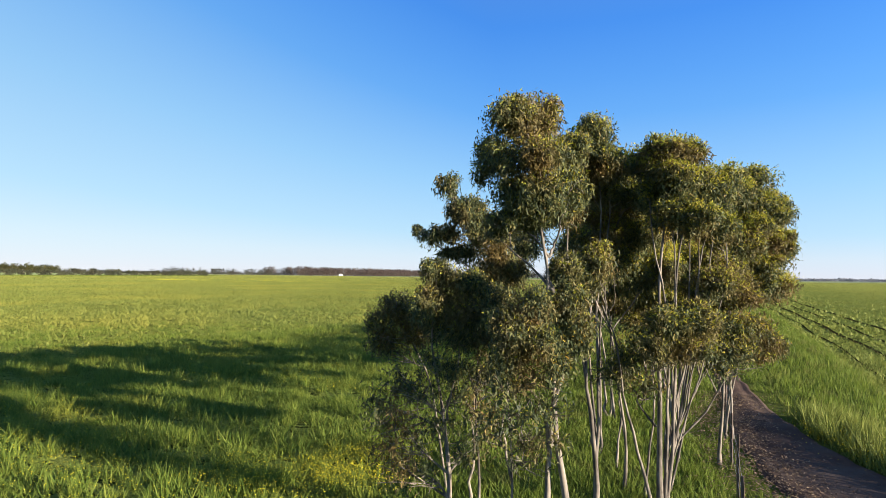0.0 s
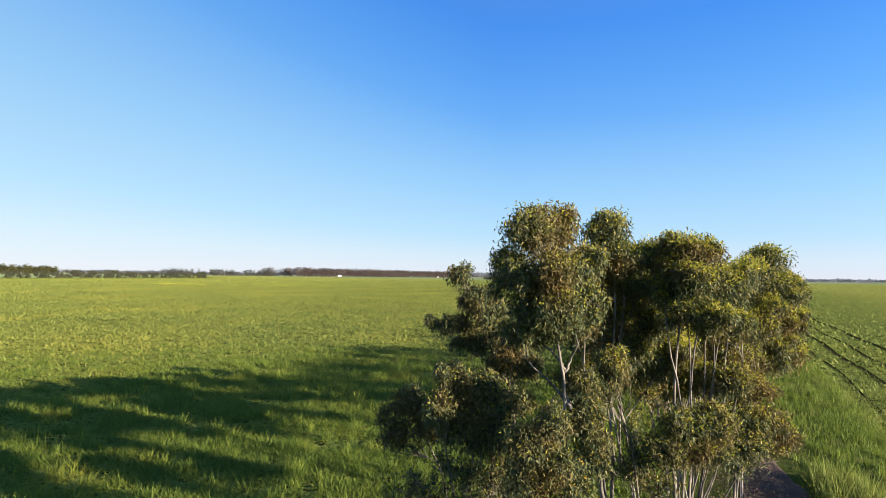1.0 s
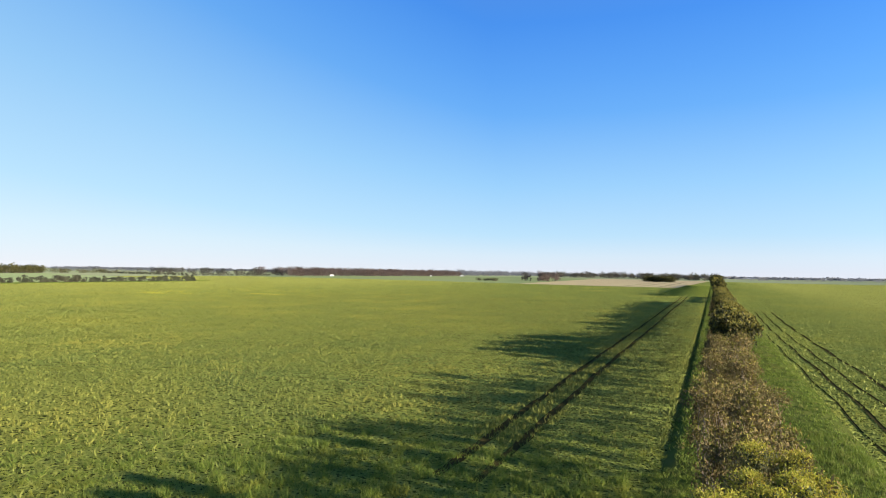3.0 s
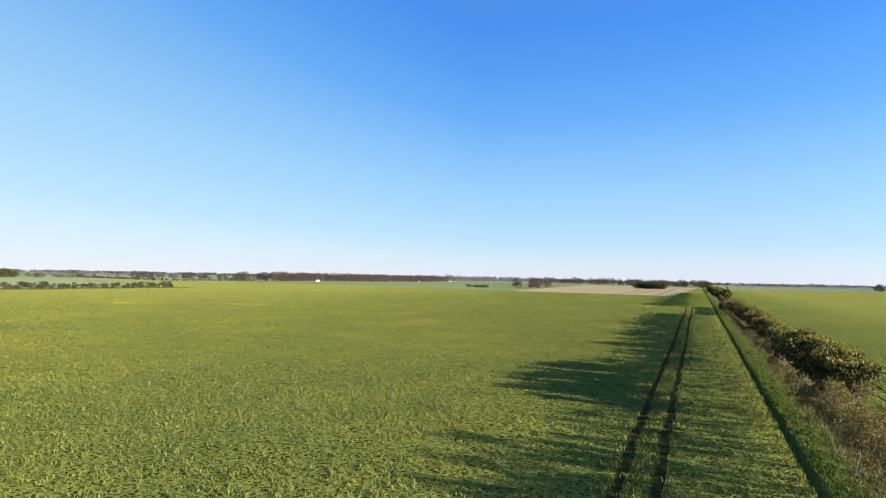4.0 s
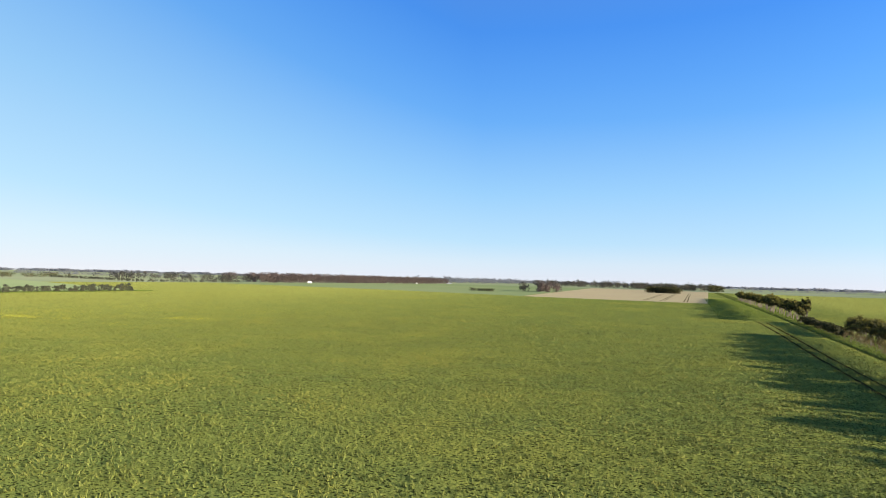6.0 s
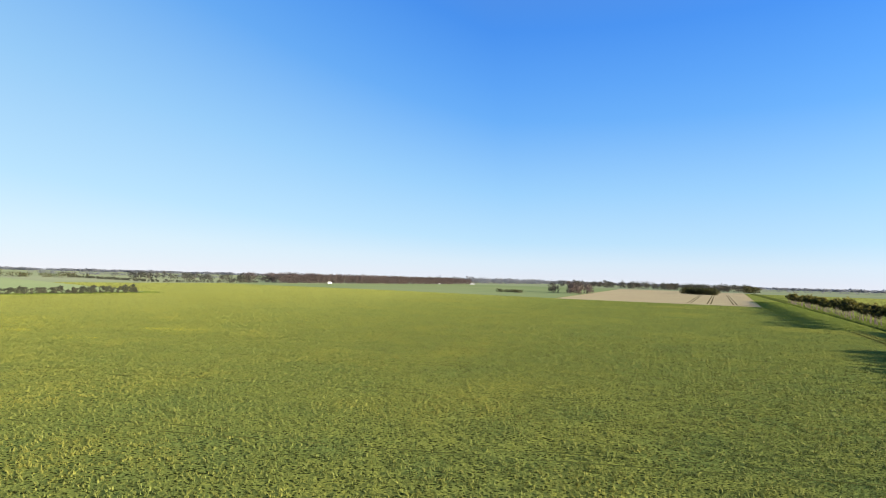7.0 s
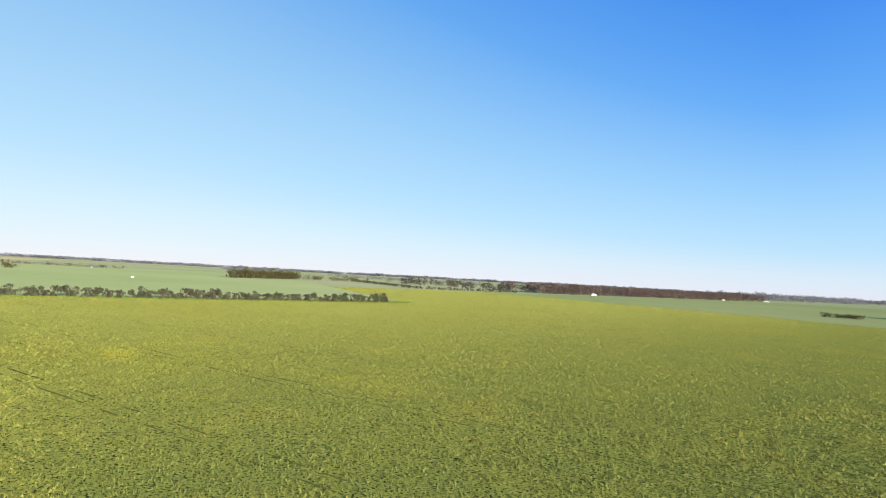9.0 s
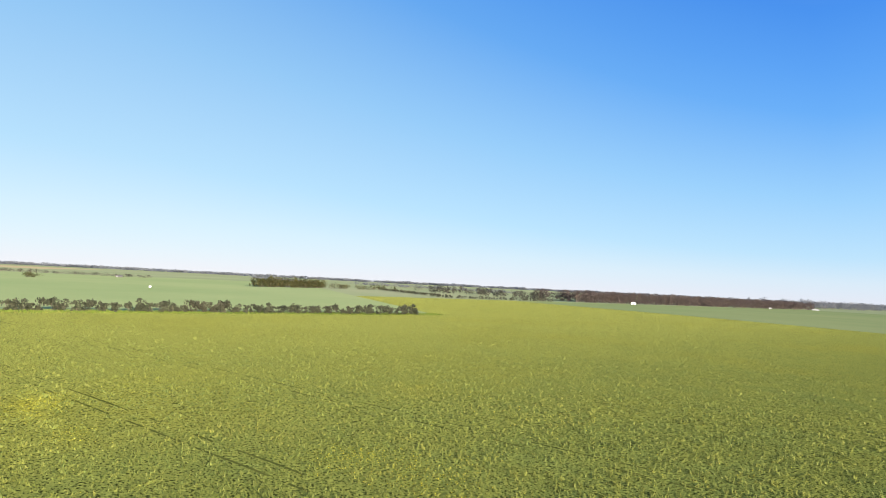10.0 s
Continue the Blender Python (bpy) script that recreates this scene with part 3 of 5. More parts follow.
def lap_tracks():
    """Faint wheel tracks of the laps inside the field, pair by pair."""
    for n in range(9):
        for side in (1.0, 3.3):
            c = -94.0 - 2.0 + side - 24.0 * n + 24.0
            xs = np.arange(-26.0, -364.0, -1.2)
            ys = (c - xs * CROSS[0]) / CROSS[1]
            keep = (ys > 24) & (ys < 552)
            if keep.sum() < 8:
                continue
            x, y = xs[keep], ys[keep] + 0.05 * np.sin(xs[keep] * 0.4)
            rows = [np.stack([x + CROSS[0] * o, y + CROSS[1] * o, soil(x, y) + 0.012], 1) for o in (-0.15, 0.0, 0.15)]
            v = np.stack(rows, 1).reshape(-1, 3)
            k = np.concatenate([np.arange(len(x) - 1) * 3, np.arange(len(x) - 1) * 3 + 1])
            k = k[lumps(np.tile(x[:-1], 2), 7.0 * n + side, 2.6) > 0.5]
            tagged(new("wheel_track", mesh_of("wheel_track", v, np.stack([k, k + 1, k + 4, k + 3], 1), FAINT, smooth=True)),
                   "faint narrow wheel track across the crop", "wheel track", kind="structure")


lap_tracks()
# weeds among the crop beside the first trees
p = scatter((-56, -4.6, -4, 60), 4, lambda x, y: 30 if math.hypot(x + 4, y - 12) < 22 else 16, lambda x, y: ~tracks_main(x, y) & (weedy(x, y) > rng.random(np.shape(x))) & (rng.random(np.shape(x)) < 0.25 + lumps(x, y, 0.75, 2.0)))
tufts("weeds", p, 9, 0.2, 0.03, WEED, "tall green weeds in the edge of the crop", "weeds", spread=0.13, lean=0.75, size=rng.uniform(0.35, 0.7, len(p)) + 1.5 * lumps(p[:, 0], p[:, 1], 0.75, 2.0) ** 1.5)

p = scatter((-30, -4.8, 4, 44), 4, lambda x, y: 1.5, lambda x, y: ~tracks_main(x, y) & (weedy(x, y) > rng.random(np.shape(x))))
tufts("weeds", p, 34, 0.5, 0.035, WEED, "bushy green weeds standing over the crop edge", "weeds", spread=0.17, lean=0.4, size=rng.uniform(0.5, 1.25, len(p)))


def flowers(name, spots, label, low=0.24, high=0.42, head=0.008):
    """Small yellow flower heads on weeds."""
    q = np.concatenate([np.c_[rng.normal(x, sx, n), rng.normal(y, sy, n)] for x, y, sx, sy, n in spots])
    n = len(q)
    c = np.c_[q, soil(q[:, 0], q[:, 1]) + rng.uniform(low, high, n)]
    a, b = rng.normal(size=(n, 3)), rng.normal(size=(n, 3))
    a /= np.linalg.norm(a, axis=1)[:, None]
    b -= a * (a * b).sum(1)[:, None]
    b /= np.linalg.norm(b, axis=1)[:, None]
    r = rng.uniform(head, head * 1.8, (n, 1))
    v = np.stack([c - a * r, c - b * r, c + a * r, c + b * r], 1).reshape(-1, 3)
    tagged(new(name, mesh_of(name, v, np.arange(4 * n).reshape(n, 4), FLOWER)), label, "flowers", kind="stuff")


flowers("wildflowers", [(-5.9, 12.4, 0.8, 0.5, 1700), (-6.2, 13.8, 0.7, 0.5, 1000), (-7.5, 11.3, 1.2, 0.6, 1400), (-12, 9.4, 2.6, 0.8, 900), (-17, 11.5, 2.6, 1.2, 1000), (-15.5, 21, 3.5, 0.8, 900), (-20, 26, 6, 5, 800)],
        "small yellow flowers scattered on weeds")
flowers("wildflowers", [(-215, 176, 4, 2, 1600), (-182, 200, 2.5, 2.5, 800), (-200, 179, 2, 1.2, 300), (-174, 203, 3.5, 2.5, 700), (-176, 178, 4, 2.5, 400), (-225, 190, 12, 8, 2500), (-190, 230, 25, 15, 2200), (-240, 240, 25, 20, 3000)],
        "yellow flowers in patches among the crop", 0.2, 0.32, 0.02)
flowers("wildflowers", [(4.7, 21.3, 0.35, 1.0, 450), (5.6, 19.6, 0.4, 0.7, 450), (7.5, 16.0, 0.6, 1.2, 300)], "small yellow flowers beside the dirt track")


def litter():
    """Fallen leaves and twigs on the bare ground beside the dirt track."""
    n = 12000
    y = rng.uniform(9, 27, n)
    a = np.array(TRACK)
    x = np.interp(y, a[::1, 1], a[:, 0]) - np.interp(y, a[:, 1], a[:, 2]) + 0.1 + rng.normal(0, 0.75, n)
    c = np.c_[x, y, np.maximum(soil(x, y), lie(x, y) - 0.05) + rng.uniform(0.06, 0.13, n)]
    d = rng.uniform(0, 6.28, n)
    u = np.c_[np.cos(d), np.sin(d), rng.normal(0, 0.25, n)] * rng.uniform(0.02, 0.06, (n, 1))
    w = np.c_[-np.sin(d), np.cos(d), rng.normal(0, 0.3, n)] * rng.uniform(0.008, 0.022, (n, 1))
    v = np.stack([c - u, c - w, c + u, c + w], 1).reshape(-1, 3)
    tagged(new("leaf_litter", mesh_of("leaf_litter", v, np.arange(4 * n).reshape(n, 4), LITTER)), "brown fallen gum leaves along the dirt track", "leaf litter", kind="stuff")


litter()
p = scatter((-373, -359, 40, 345), 8, lambda x, y: 0.9, lambda x, y: x < 0)
tufts("grass", p, 4, 0.4, 0.2, GRASS, "rough grass at the foot of the field hedge", "grass", size=np.full(len(p), 2.0))
p = scatter((-1250, -366, -60, 620), 40, lambda x, y: 0.018, lambda x, y: inside(x, y, PASTURE_LEFT))
tufts("pasture_grass", p, 2, 0.16, 0.3, PASTURE, "bluish green pasture grass", "grass", spread=0.8)
p = scatter((-640, -170, 550, 1480), 40, lambda x, y: 0.014, lambda x, y: inside(x, y, PASTURE_FAR))
tufts("pasture_grass", p, 2, 0.16, 0.3, PASTURE, "bluish green pasture grass", "grass", spread=0.8)
for x0, x1 in ((-80.5, -84), (-78, -81.5), (-66.5, -67.5), (-64, -65), (-48.5, -48.5), (-46, -46)):
    ys = np.arange(584.0, 1100.0, 12.0)
    X = np.interp(ys, (584, 1100), (x0, x1)) + 0.12 * np.sin(ys * 0.03)
    v = np.stack([np.stack([X + o, ys, soil(X, ys) + 0.075], 1) for o in (-0.4, 0.4)], 1).reshape(-1, 3)
    k = np.arange(len(ys) - 1) * 2
    tagged(new("wheel_track", mesh_of("wheel_track", v, np.stack([k, k + 1, k + 3, k + 2], 1), MUD)), "dark wheel track across the pale stubble", "wheel track", kind="structure")
p = scatter((-270, -10, 550, 1480), 40, lambda x, y: 0.06, lambda x, y: inside(x, y, TAN_FIELD))
tufts("stubble", p, 3, 0.22, 0.3, STUBBLE, "pale dry stubble stalks", "stubble", spread=0.8)


# ---- trees ----
def gum_tree(name, base, stems, lobes, n_leaf, seed, label, leaf=(0.10, 0.023), mats=(LEAF, YOUNG), wood=BARK, thick=0.064, group="", young=0.3, sub=30, twigs=4, spread=0.19):
    """A gum of the belts: stems from the base, a limb into each lobe, one crown of hanging leaves."""
    gen = np.random.default_rng(seed)
    bx, by = base
    tree = tagged(new(name), label, "tree", group)
    tree.location = (bx, by, floor_at(bx, by) - 0.03)
    z0 = tree.location.z
    rel = [(x - bx, y - by, z - z0, rx, ry, rz) for x, y, z, rx, ry, rz in lobes]
    tops = []
    for k in range(stems):
        l = max(rel, key=lambda q: q[2]) if k == 0 else rel[k % len(rel)]
        ang = gen.uniform(0, 6.28)
        foot = (0.16 * math.cos(ang) * (stems > 1), 0.16 * math.sin(ang) * (stems > 1), 0)
        size = thick * gen.uniform(0.6, 1.1)
        line = bent(foot, (l[0] * 0.85, l[1] * 0.85, l[2]), size, thick * 0.2, 0.13, 9, gen)
        bow = gen.normal(0, 0.16, 2)
        s = np.linspace(0, 1, 9)
        line[:, :2] += (s * (1 - s) * 4)[:, None] * bow * min(1.0, l[2] / 5)
        line[:, 3] = size * (1 - s) ** 0.8 + thick * 0.15 + 0.25 * size * np.exp(-s * 14)
        v, f = tubes([line], 5)
        child("trunk", mesh_of("trunk", v, f, wood, smooth=True), tree)
        tops.append(line)
    boughs = []
    for l in rel:
        line = tops[int(gen.integers(0, len(tops)))]
        k = int(np.clip(np.searchsorted(line[:, 2], l[2] * gen.uniform(0.35, 0.6)), 2, 6))
        start = line[k]
        lines = [bent(start[:3], (l[0], l[1], l[2] + 0.2 * l[5]), min(start[3] * 0.8, 0.05), 0.008, 0.07, 6, gen)]
        for _ in range(twigs):
            o = gen.normal(0, 0.5, 3)
            lines.append(bent(lines[0][3, :3], (l[0] + o[0] * l[3], l[1] + o[1] * l[4], l[2] + o[2] * l[5]), 0.016, 0.005, 0.05, 3, gen))
        boughs += lines
    v, f = tubes(boughs, 3)
    child("branchwork", mesh_of("branchwork", v, f, wood, smooth=True), tree)
    v, f, y = leaves(n_leaf, rel, *leaf, gen, 0.5, sub, spread, young)
    child("crown", mesh_of("crown", v, f, mats, y), tree)
    return tree


def puff_leaves(lobe, n, leaf, cap, gen):
    """Hanging leaves on the skin of some domed puffs that fill a lobe; the caps of the puffs carry young leaves."""
    x, y, z, rx, ry, rz = lobe
    own = [(0, 0, 0, 0.8)]
    for _ in range(5):
        d = gen.normal(size=3)
        d[2] = abs(d[2]) * (1 if gen.random() < 0.75 else -0.7)
        d /= np.linalg.norm(d)
        own.append((*(d * gen.uniform(0.5, 0.8)), gen.uniform(0.34, 0.56)))
    own = np.array(own)
    pick = gen.choice(len(own), n, p=own[:, 3] ** 2 / (own[:, 3] ** 2).sum())
    d = gen.normal(size=(n, 3))
    d[:, 2] += 0.3
    d /= np.linalg.norm(d, axis=1)[:, None]
    r = np.clip(gen.normal(0.9, 0.21, n), 0.2, 1.5)
    # outsized inner leaves, added to block light and darken the crown's inside
    deep = gen.random(n) < 0.14
    r[deep] = gen.uniform(0.1, 0.6, int(deep.sum()))
    local = own[pick, :3] + d * (r * own[pick, 3])[:, None]
    local[:, 2] -= np.where(gen.random(n) < 0.25, gen.uniform(0, 0.35, n), 0)
    c = np.array((x, y, z)) + local * (rx, ry, rz)
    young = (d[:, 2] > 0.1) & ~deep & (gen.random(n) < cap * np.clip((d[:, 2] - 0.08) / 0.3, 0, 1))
    ax = gen.normal(size=(n, 3)) * 0.9 + d * np.where(young, 1.2, 0.4)[:, None]
    ax[:, 2] -= np.where(young, 0.0, 1.1)
    ax /= np.linalg.norm(ax, axis=1)[:, None]
    sd = np.cross(ax, gen.normal(size=(n, 3)))
    sd /= np.linalg.norm(sd, axis=1)[:, None]
    L = leaf[0] * gen.uniform(0.6, 1.35, (n, 1)) * np.where(deep, 1.7, np.where(young, 0.72, 1.0))[:, None]
    W = leaf[1] * gen.uniform(0.6, 1.3, (n, 1)) * np.where(deep, 2.4, 1.0)[:, None]
    v = np.stack([c - ax * L * 0.4 + sd * W * 0.6, c - ax * L * 0.4 - sd * W * 0.6, c + ax * L * 0.6], 1).reshape(-1, 3)
    return v, np.arange(3 * n).reshape(n, 3), young.astype(int)


def curved(points, r0, r1, gen, n=14):
    """A stem through some points, tapering, flared at its foot."""
    a = np.array(points, float)
    s = np.linspace(0, len(a) - 1, n)
    line = np.stack([np.interp(s, np.arange(len(a)), a[:, k]) for k in range(3)], 1)
    line[1:-1] = (line[:-2] + 2 * line[1:-1] + line[2:]) / 4
    t = np.linspace(0, 1, n)
    wave = np.interp(t, np.linspace(0, 1, 6), gen.normal(0, 0.035, 6)), np.interp(t, np.linspace(0, 1, 6), gen.normal(0, 0.035, 6))
    line[1:-1, :2] += np.stack(wave, 1)[1:-1] + gen.normal(0, 0.012, (n - 2, 2))
    return np.c_[line, r0 + (r1 - r0) * t ** 0.65 + 0.3 * r0 * np.exp(-t * 16)]


def clump_gum(stems, lobes, seed, label, cap, dense=5000, fill=1.12, leaf=(0.095, 0.023), group="gum trees of the first clump"):
    """A gum of the first clump. stems: (radius at the foot, points); lobes: x, y, z and half sizes of the crown's masses."""
    gen = np.random.default_rng(seed)
    bx, by = stems[0][1][0][:2]
    z0 = floor_at(bx, by) - 0.03
    tree = tagged(new("gum_tree"), label, "tree", group)
    tree.location = (bx, by, z0)
    lines = []
    for r0, pts in stems:
        pts = [(x - bx, y - by, z - z0) for x, y, z in pts]
        if pts[0][2] < 1.3:
            pts = [(pts[0][0] + gen.normal(0, 0.04), pts[0][1] + gen.normal(0, 0.04), 0.0)] + pts
        line = curved(pts, r0, 0.012, gen)
        v, f = tubes([line], 9)
        child("trunk", mesh_of("trunk", v, f, BARK, smooth=True), tree)
        lines.append(line)
    nodes = np.concatenate([l[2:] for l in lines])
    for x, y, z, rx, ry, rz in lobes:
        thin = float(np.interp(z, (2.7, 4.0), (1, 0)))
        rx, ry, rz = (r * fill * (1 + 0.5 * thin) for r in (rx, ry, rz))
        lobe = (x - bx, y - by, z - z0, rx, ry, rz)
        c = np.array(lobe[:3])
        gapx = np.linalg.norm((nodes[:, :3] - c) * (1, 1, 0.6), axis=1) + 3.0 * np.maximum(0, nodes[:, 2] - (c[2] - 0.35))
        start = nodes[int(np.argmin(gapx))]
        wood = [bent(start[:3], c + (0, 0, 0.2 * rz), min(start[3] * 0.7, 0.028), 0.007, 0.05, 7, gen)]
        for _ in range(5 + int(9 * thin)):
            o = np.clip(gen.normal(0, 0.5, 3), -0.75, 0.75)
            wood.append(bent(wood[0][int(gen.integers(2, 6)), :3], c + o * (rx, ry, rz), 0.011, 0.004, 0.05, 5, gen))
        v, f = tubes(wood, 5)
        child("limb", mesh_of("limb", v, f, BARK, smooth=True), tree)
        n = int(dense * rx * rz * math.pi * (1 - 0.9 * thin))
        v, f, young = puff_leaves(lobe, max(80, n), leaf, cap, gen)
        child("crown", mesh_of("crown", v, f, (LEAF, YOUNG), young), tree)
    return tree


clump_gum([(0.075, [(-0.36, 11.17, 0.9), (-0.53, 11.04, 1.84), (-0.59, 10.96, 2.77), (-0.67, 10.9, 3.26), (-0.69, 10.84, 4.04), (-0.64, 10.84, 4.62), (-0.75, 10.74, 5.59), (-0.85, 10.63, 6.57), (-0.97, 10.53, 7.35)]), (0.078, [(-0.72, 11.11, 0.86), (-0.68, 11.08, 1.77), (-0.72, 11.03, 2.26), (-0.88, 10.94, 2.65), (-1.1, 10.82, 2.84)]), (0.045, [(-0.7, 11.18, 1.74), (-0.6, 11.2, 2.43), (-0.46, 11.23, 3.03), (-0.41, 11.22, 3.63), (-0.37, 11.2, 4.42), (-0.43, 11.11, 5.62), (-0.39, 11.08, 6.61)]), (0.034, [(-0.55, 10.85, 4.43), (-0.79, 10.85, 4.69), (-1.04, 10.85, 5.0), (-1.34, 10.85, 5.19)]), (0.03, [(-0.55, 10.85, 4.43), (-0.69, 10.85, 4.89), (-0.69, 10.85, 5.29), (-0.72, 10.85, 5.68)]), (0.024, [(-0.66, 10.85, 5.05), (-0.44, 10.85, 5.45), (-0.36, 10.85, 5.84)]), (0.022, [(-0.66, 10.85, 5.09), (-0.88, 10.85, 5.4), (-1.21, 10.85, 5.63)])],
          [(-1.23, 10.52, 7.42, 0.51, 0.49, 0.47), (-0.85, 11.03, 7.53, 0.43, 0.44, 0.46), (-1.38, 10.48, 6.73, 0.45, 0.46, 0.47), (-0.82, 10.53, 6.69, 0.53, 0.51, 0.48), (-0.49, 11.47, 6.79, 0.35, 0.41, 0.47), (-1.24, 10.58, 6.09, 0.41, 0.38, 0.35), (-0.69, 10.52, 6.1, 0.48, 0.44, 0.4), (-0.4, 11.32, 6.09, 0.28, 0.32, 0.37), (-1.4, 10.53, 5.67, 0.28, 0.23, 0.18), (-0.98, 10.95, 5.67, 0.42, 0.3, 0.18), (-0.43, 11.1, 5.85, 0.34, 0.34, 0.36), (-0.3, 11.1, 6.29, 0.3, 0.3, 0.34), (-1.62, 10.9, 5.59, 0.28, 0.28, 0.26), (-1.2, 10.8, 5.76, 0.36, 0.36, 0.3), (-0.26, 11.1, 6.89, 0.3, 0.3, 0.3)],
          1, "tall slender gum with pale stems and drooping olive leaves", 0.35, 5000, 1.1)
clump_gum([(0.04, [(-2.14, 13.25, 2.11), (-2.3, 13.11, 3.35), (-2.4, 13.0, 4.34), (-2.72, 12.8, 5.2), (-3.11, 12.58, 5.94), (-3.37, 12.4, 6.8)]), (0.025, [(-2.4, 13.0, 4.34), (-2.95, 12.71, 4.95), (-3.5, 12.42, 5.32), (-3.89, 12.21, 5.66)])],
          [(-3.38, 12.41, 6.62, 0.32, 0.32, 0.32), (-3.14, 12.55, 6.16, 0.32, 0.31, 0.3), (-3.7, 12.31, 5.5, 0.27, 0.26, 0.25), (-3.97, 12.17, 5.68, 0.14, 0.15, 0.16), (-2.8, 12.71, 6.13, 0.37, 0.35, 0.32), (-3.39, 12.46, 5.56, 0.37, 0.35, 0.32), (-2.74, 12.78, 5.45, 0.47, 0.45, 0.42), (-3.23, 12.56, 5.13, 0.4, 0.32, 0.25), (-2.48, 12.94, 4.71, 0.52, 0.47, 0.42), (-2.01, 13.48, 5.29, 0.36, 0.34, 0.33), (-2.11, 13.12, 4.78, 0.37, 0.35, 0.32), (-2.66, 12.5, 5.86, 0.42, 0.42, 0.4), (-2.26, 12.4, 5.19, 0.42, 0.42, 0.42), (-1.85, 12.4, 4.74, 0.4, 0.4, 0.36), (-3.09, 12.5, 6.06, 0.3, 0.3, 0.3)],
          2, "open dark gum with thin bent stems", 0.03, 2900, 1.06)
clump_gum([(0.035, [(-3.28, 12.37, -0.22), (-3.37, 12.25, 1.22), (-3.57, 12.08, 2.66), (-3.99, 11.82, 3.61), (-4.26, 11.66, 4.21)])],
          [(-4.2, 11.7, 3.99, 0.48, 0.46, 0.43), (-4.51, 11.58, 3.48, 0.34, 0.37, 0.41), (-3.94, 11.86, 3.49, 0.48, 0.46, 0.43), (-4.32, 11.69, 3.13, 0.43, 0.35, 0.26)],
          3, "leaning gum with a small dark crown", 0.1, 3000, 1.0)
clump_gum([(0.06, [(-2.75, 11.38, 0.22), (-2.74, 11.33, 1.32), (-2.78, 11.28, 1.91), (-2.89, 11.2, 2.4), (-3.01, 11.1, 3.06), (-3.0, 11.06, 3.93), (-2.93, 11.06, 4.7)]), (0.022, [(-2.76, 11.29, 1.92), (-2.68, 11.3, 2.52), (-2.55, 11.32, 3.28), (-2.51, 11.28, 4.37)]), (0.036, [(-2.31, 11.82, 0.15), (-2.29, 11.77, 1.26), (-2.29, 11.71, 2.37), (-2.25, 11.69, 3.15), (-2.29, 11.63, 3.93), (-2.24, 11.63, 4.48)])],
          [(-2.93, 11.06, 4.75, 0.33, 0.33, 0.33), (-3.05, 11.03, 4.15, 0.44, 0.43, 0.42), (-2.51, 11.27, 4.54, 0.42, 0.37, 0.33), (-2.36, 11.37, 3.99, 0.46, 0.43, 0.39), (-2.71, 11.22, 3.61, 0.46, 0.38, 0.31), (-1.89, 11.59, 4.27, 0.37, 0.36, 0.35), (-2.12, 11.51, 3.51, 0.44, 0.38, 0.33), (-2.92, 11.16, 2.95, 0.35, 0.32, 0.28), (-3.66, 10.82, 2.5, 0.37, 0.34, 0.31), (-2.23, 11.5, 2.79, 0.35, 0.36, 0.37), (-3.52, 10.94, 1.58, 0.35, 0.36, 0.37), (-3.28, 11.09, 0.87, 0.39, 0.32, 0.24), (-2.19, 11.56, 1.98, 0.31, 0.32, 0.33), (-3.86, 10.74, 2.07, 0.33, 0.32, 0.31), (-3.03, 11.17, 1.69, 0.35, 0.32, 0.28), (-2.63, 11.33, 2.35, 0.31, 0.3, 0.28), (-2.44, 11.48, 1.26, 0.33, 0.3, 0.26), (-3.77, 10.84, 1.14, 0.33, 0.3, 0.26), (-3.22, 11.04, 2.4, 0.33, 0.31, 0.28)],
          4, "young gum with brownish low foliage and a pale stem", 0.15, 4600, 1.12)
clump_gum([(0.028, [(-1.43, 11.22, 0.72), (-1.47, 11.16, 1.54), (-1.44, 11.13, 2.36), (-1.45, 11.08, 3.18), (-1.47, 11.03, 3.89)])],
          [(-1.23, 10.31, 3.85, 0.38, 0.36, 0.34), (-0.8, 10.51, 4.14, 0.4, 0.38, 0.36), (-0.36, 11.05, 4.18, 0.33, 0.36, 0.39), (-0.77, 10.55, 3.58, 0.4, 0.36, 0.32), (-1.16, 10.38, 3.29, 0.34, 0.3, 0.27), (-0.28, 11.01, 3.61, 0.27, 0.29, 0.31), (-0.9, 10.53, 2.86, 0.32, 0.29, 0.25), (-1.17, 10.42, 2.38, 0.32, 0.3, 0.29), (-0.78, 10.63, 2.01, 0.32, 0.29, 0.27), (-0.48, 10.75, 2.49, 0.23, 0.23, 0.23), (-1.45, 10.3, 2.05, 0.27, 0.25, 0.23), (-0.96, 10.57, 1.58, 0.29, 0.25, 0.21), (-1.37, 10.3, 2.81, 0.29, 0.27, 0.25), (-0.47, 10.72, 3.1, 0.25, 0.25, 0.25), (-0.35, 11.0, 4.82, 0.3, 0.3, 0.34), (-0.39, 11.0, 4.27, 0.3, 0.3, 0.34), (-0.16, 11.0, 3.82, 0.28, 0.28, 0.3)],
          5, "slim young gum with sparse hanging foliage", 0.2, 4600, 1.12)
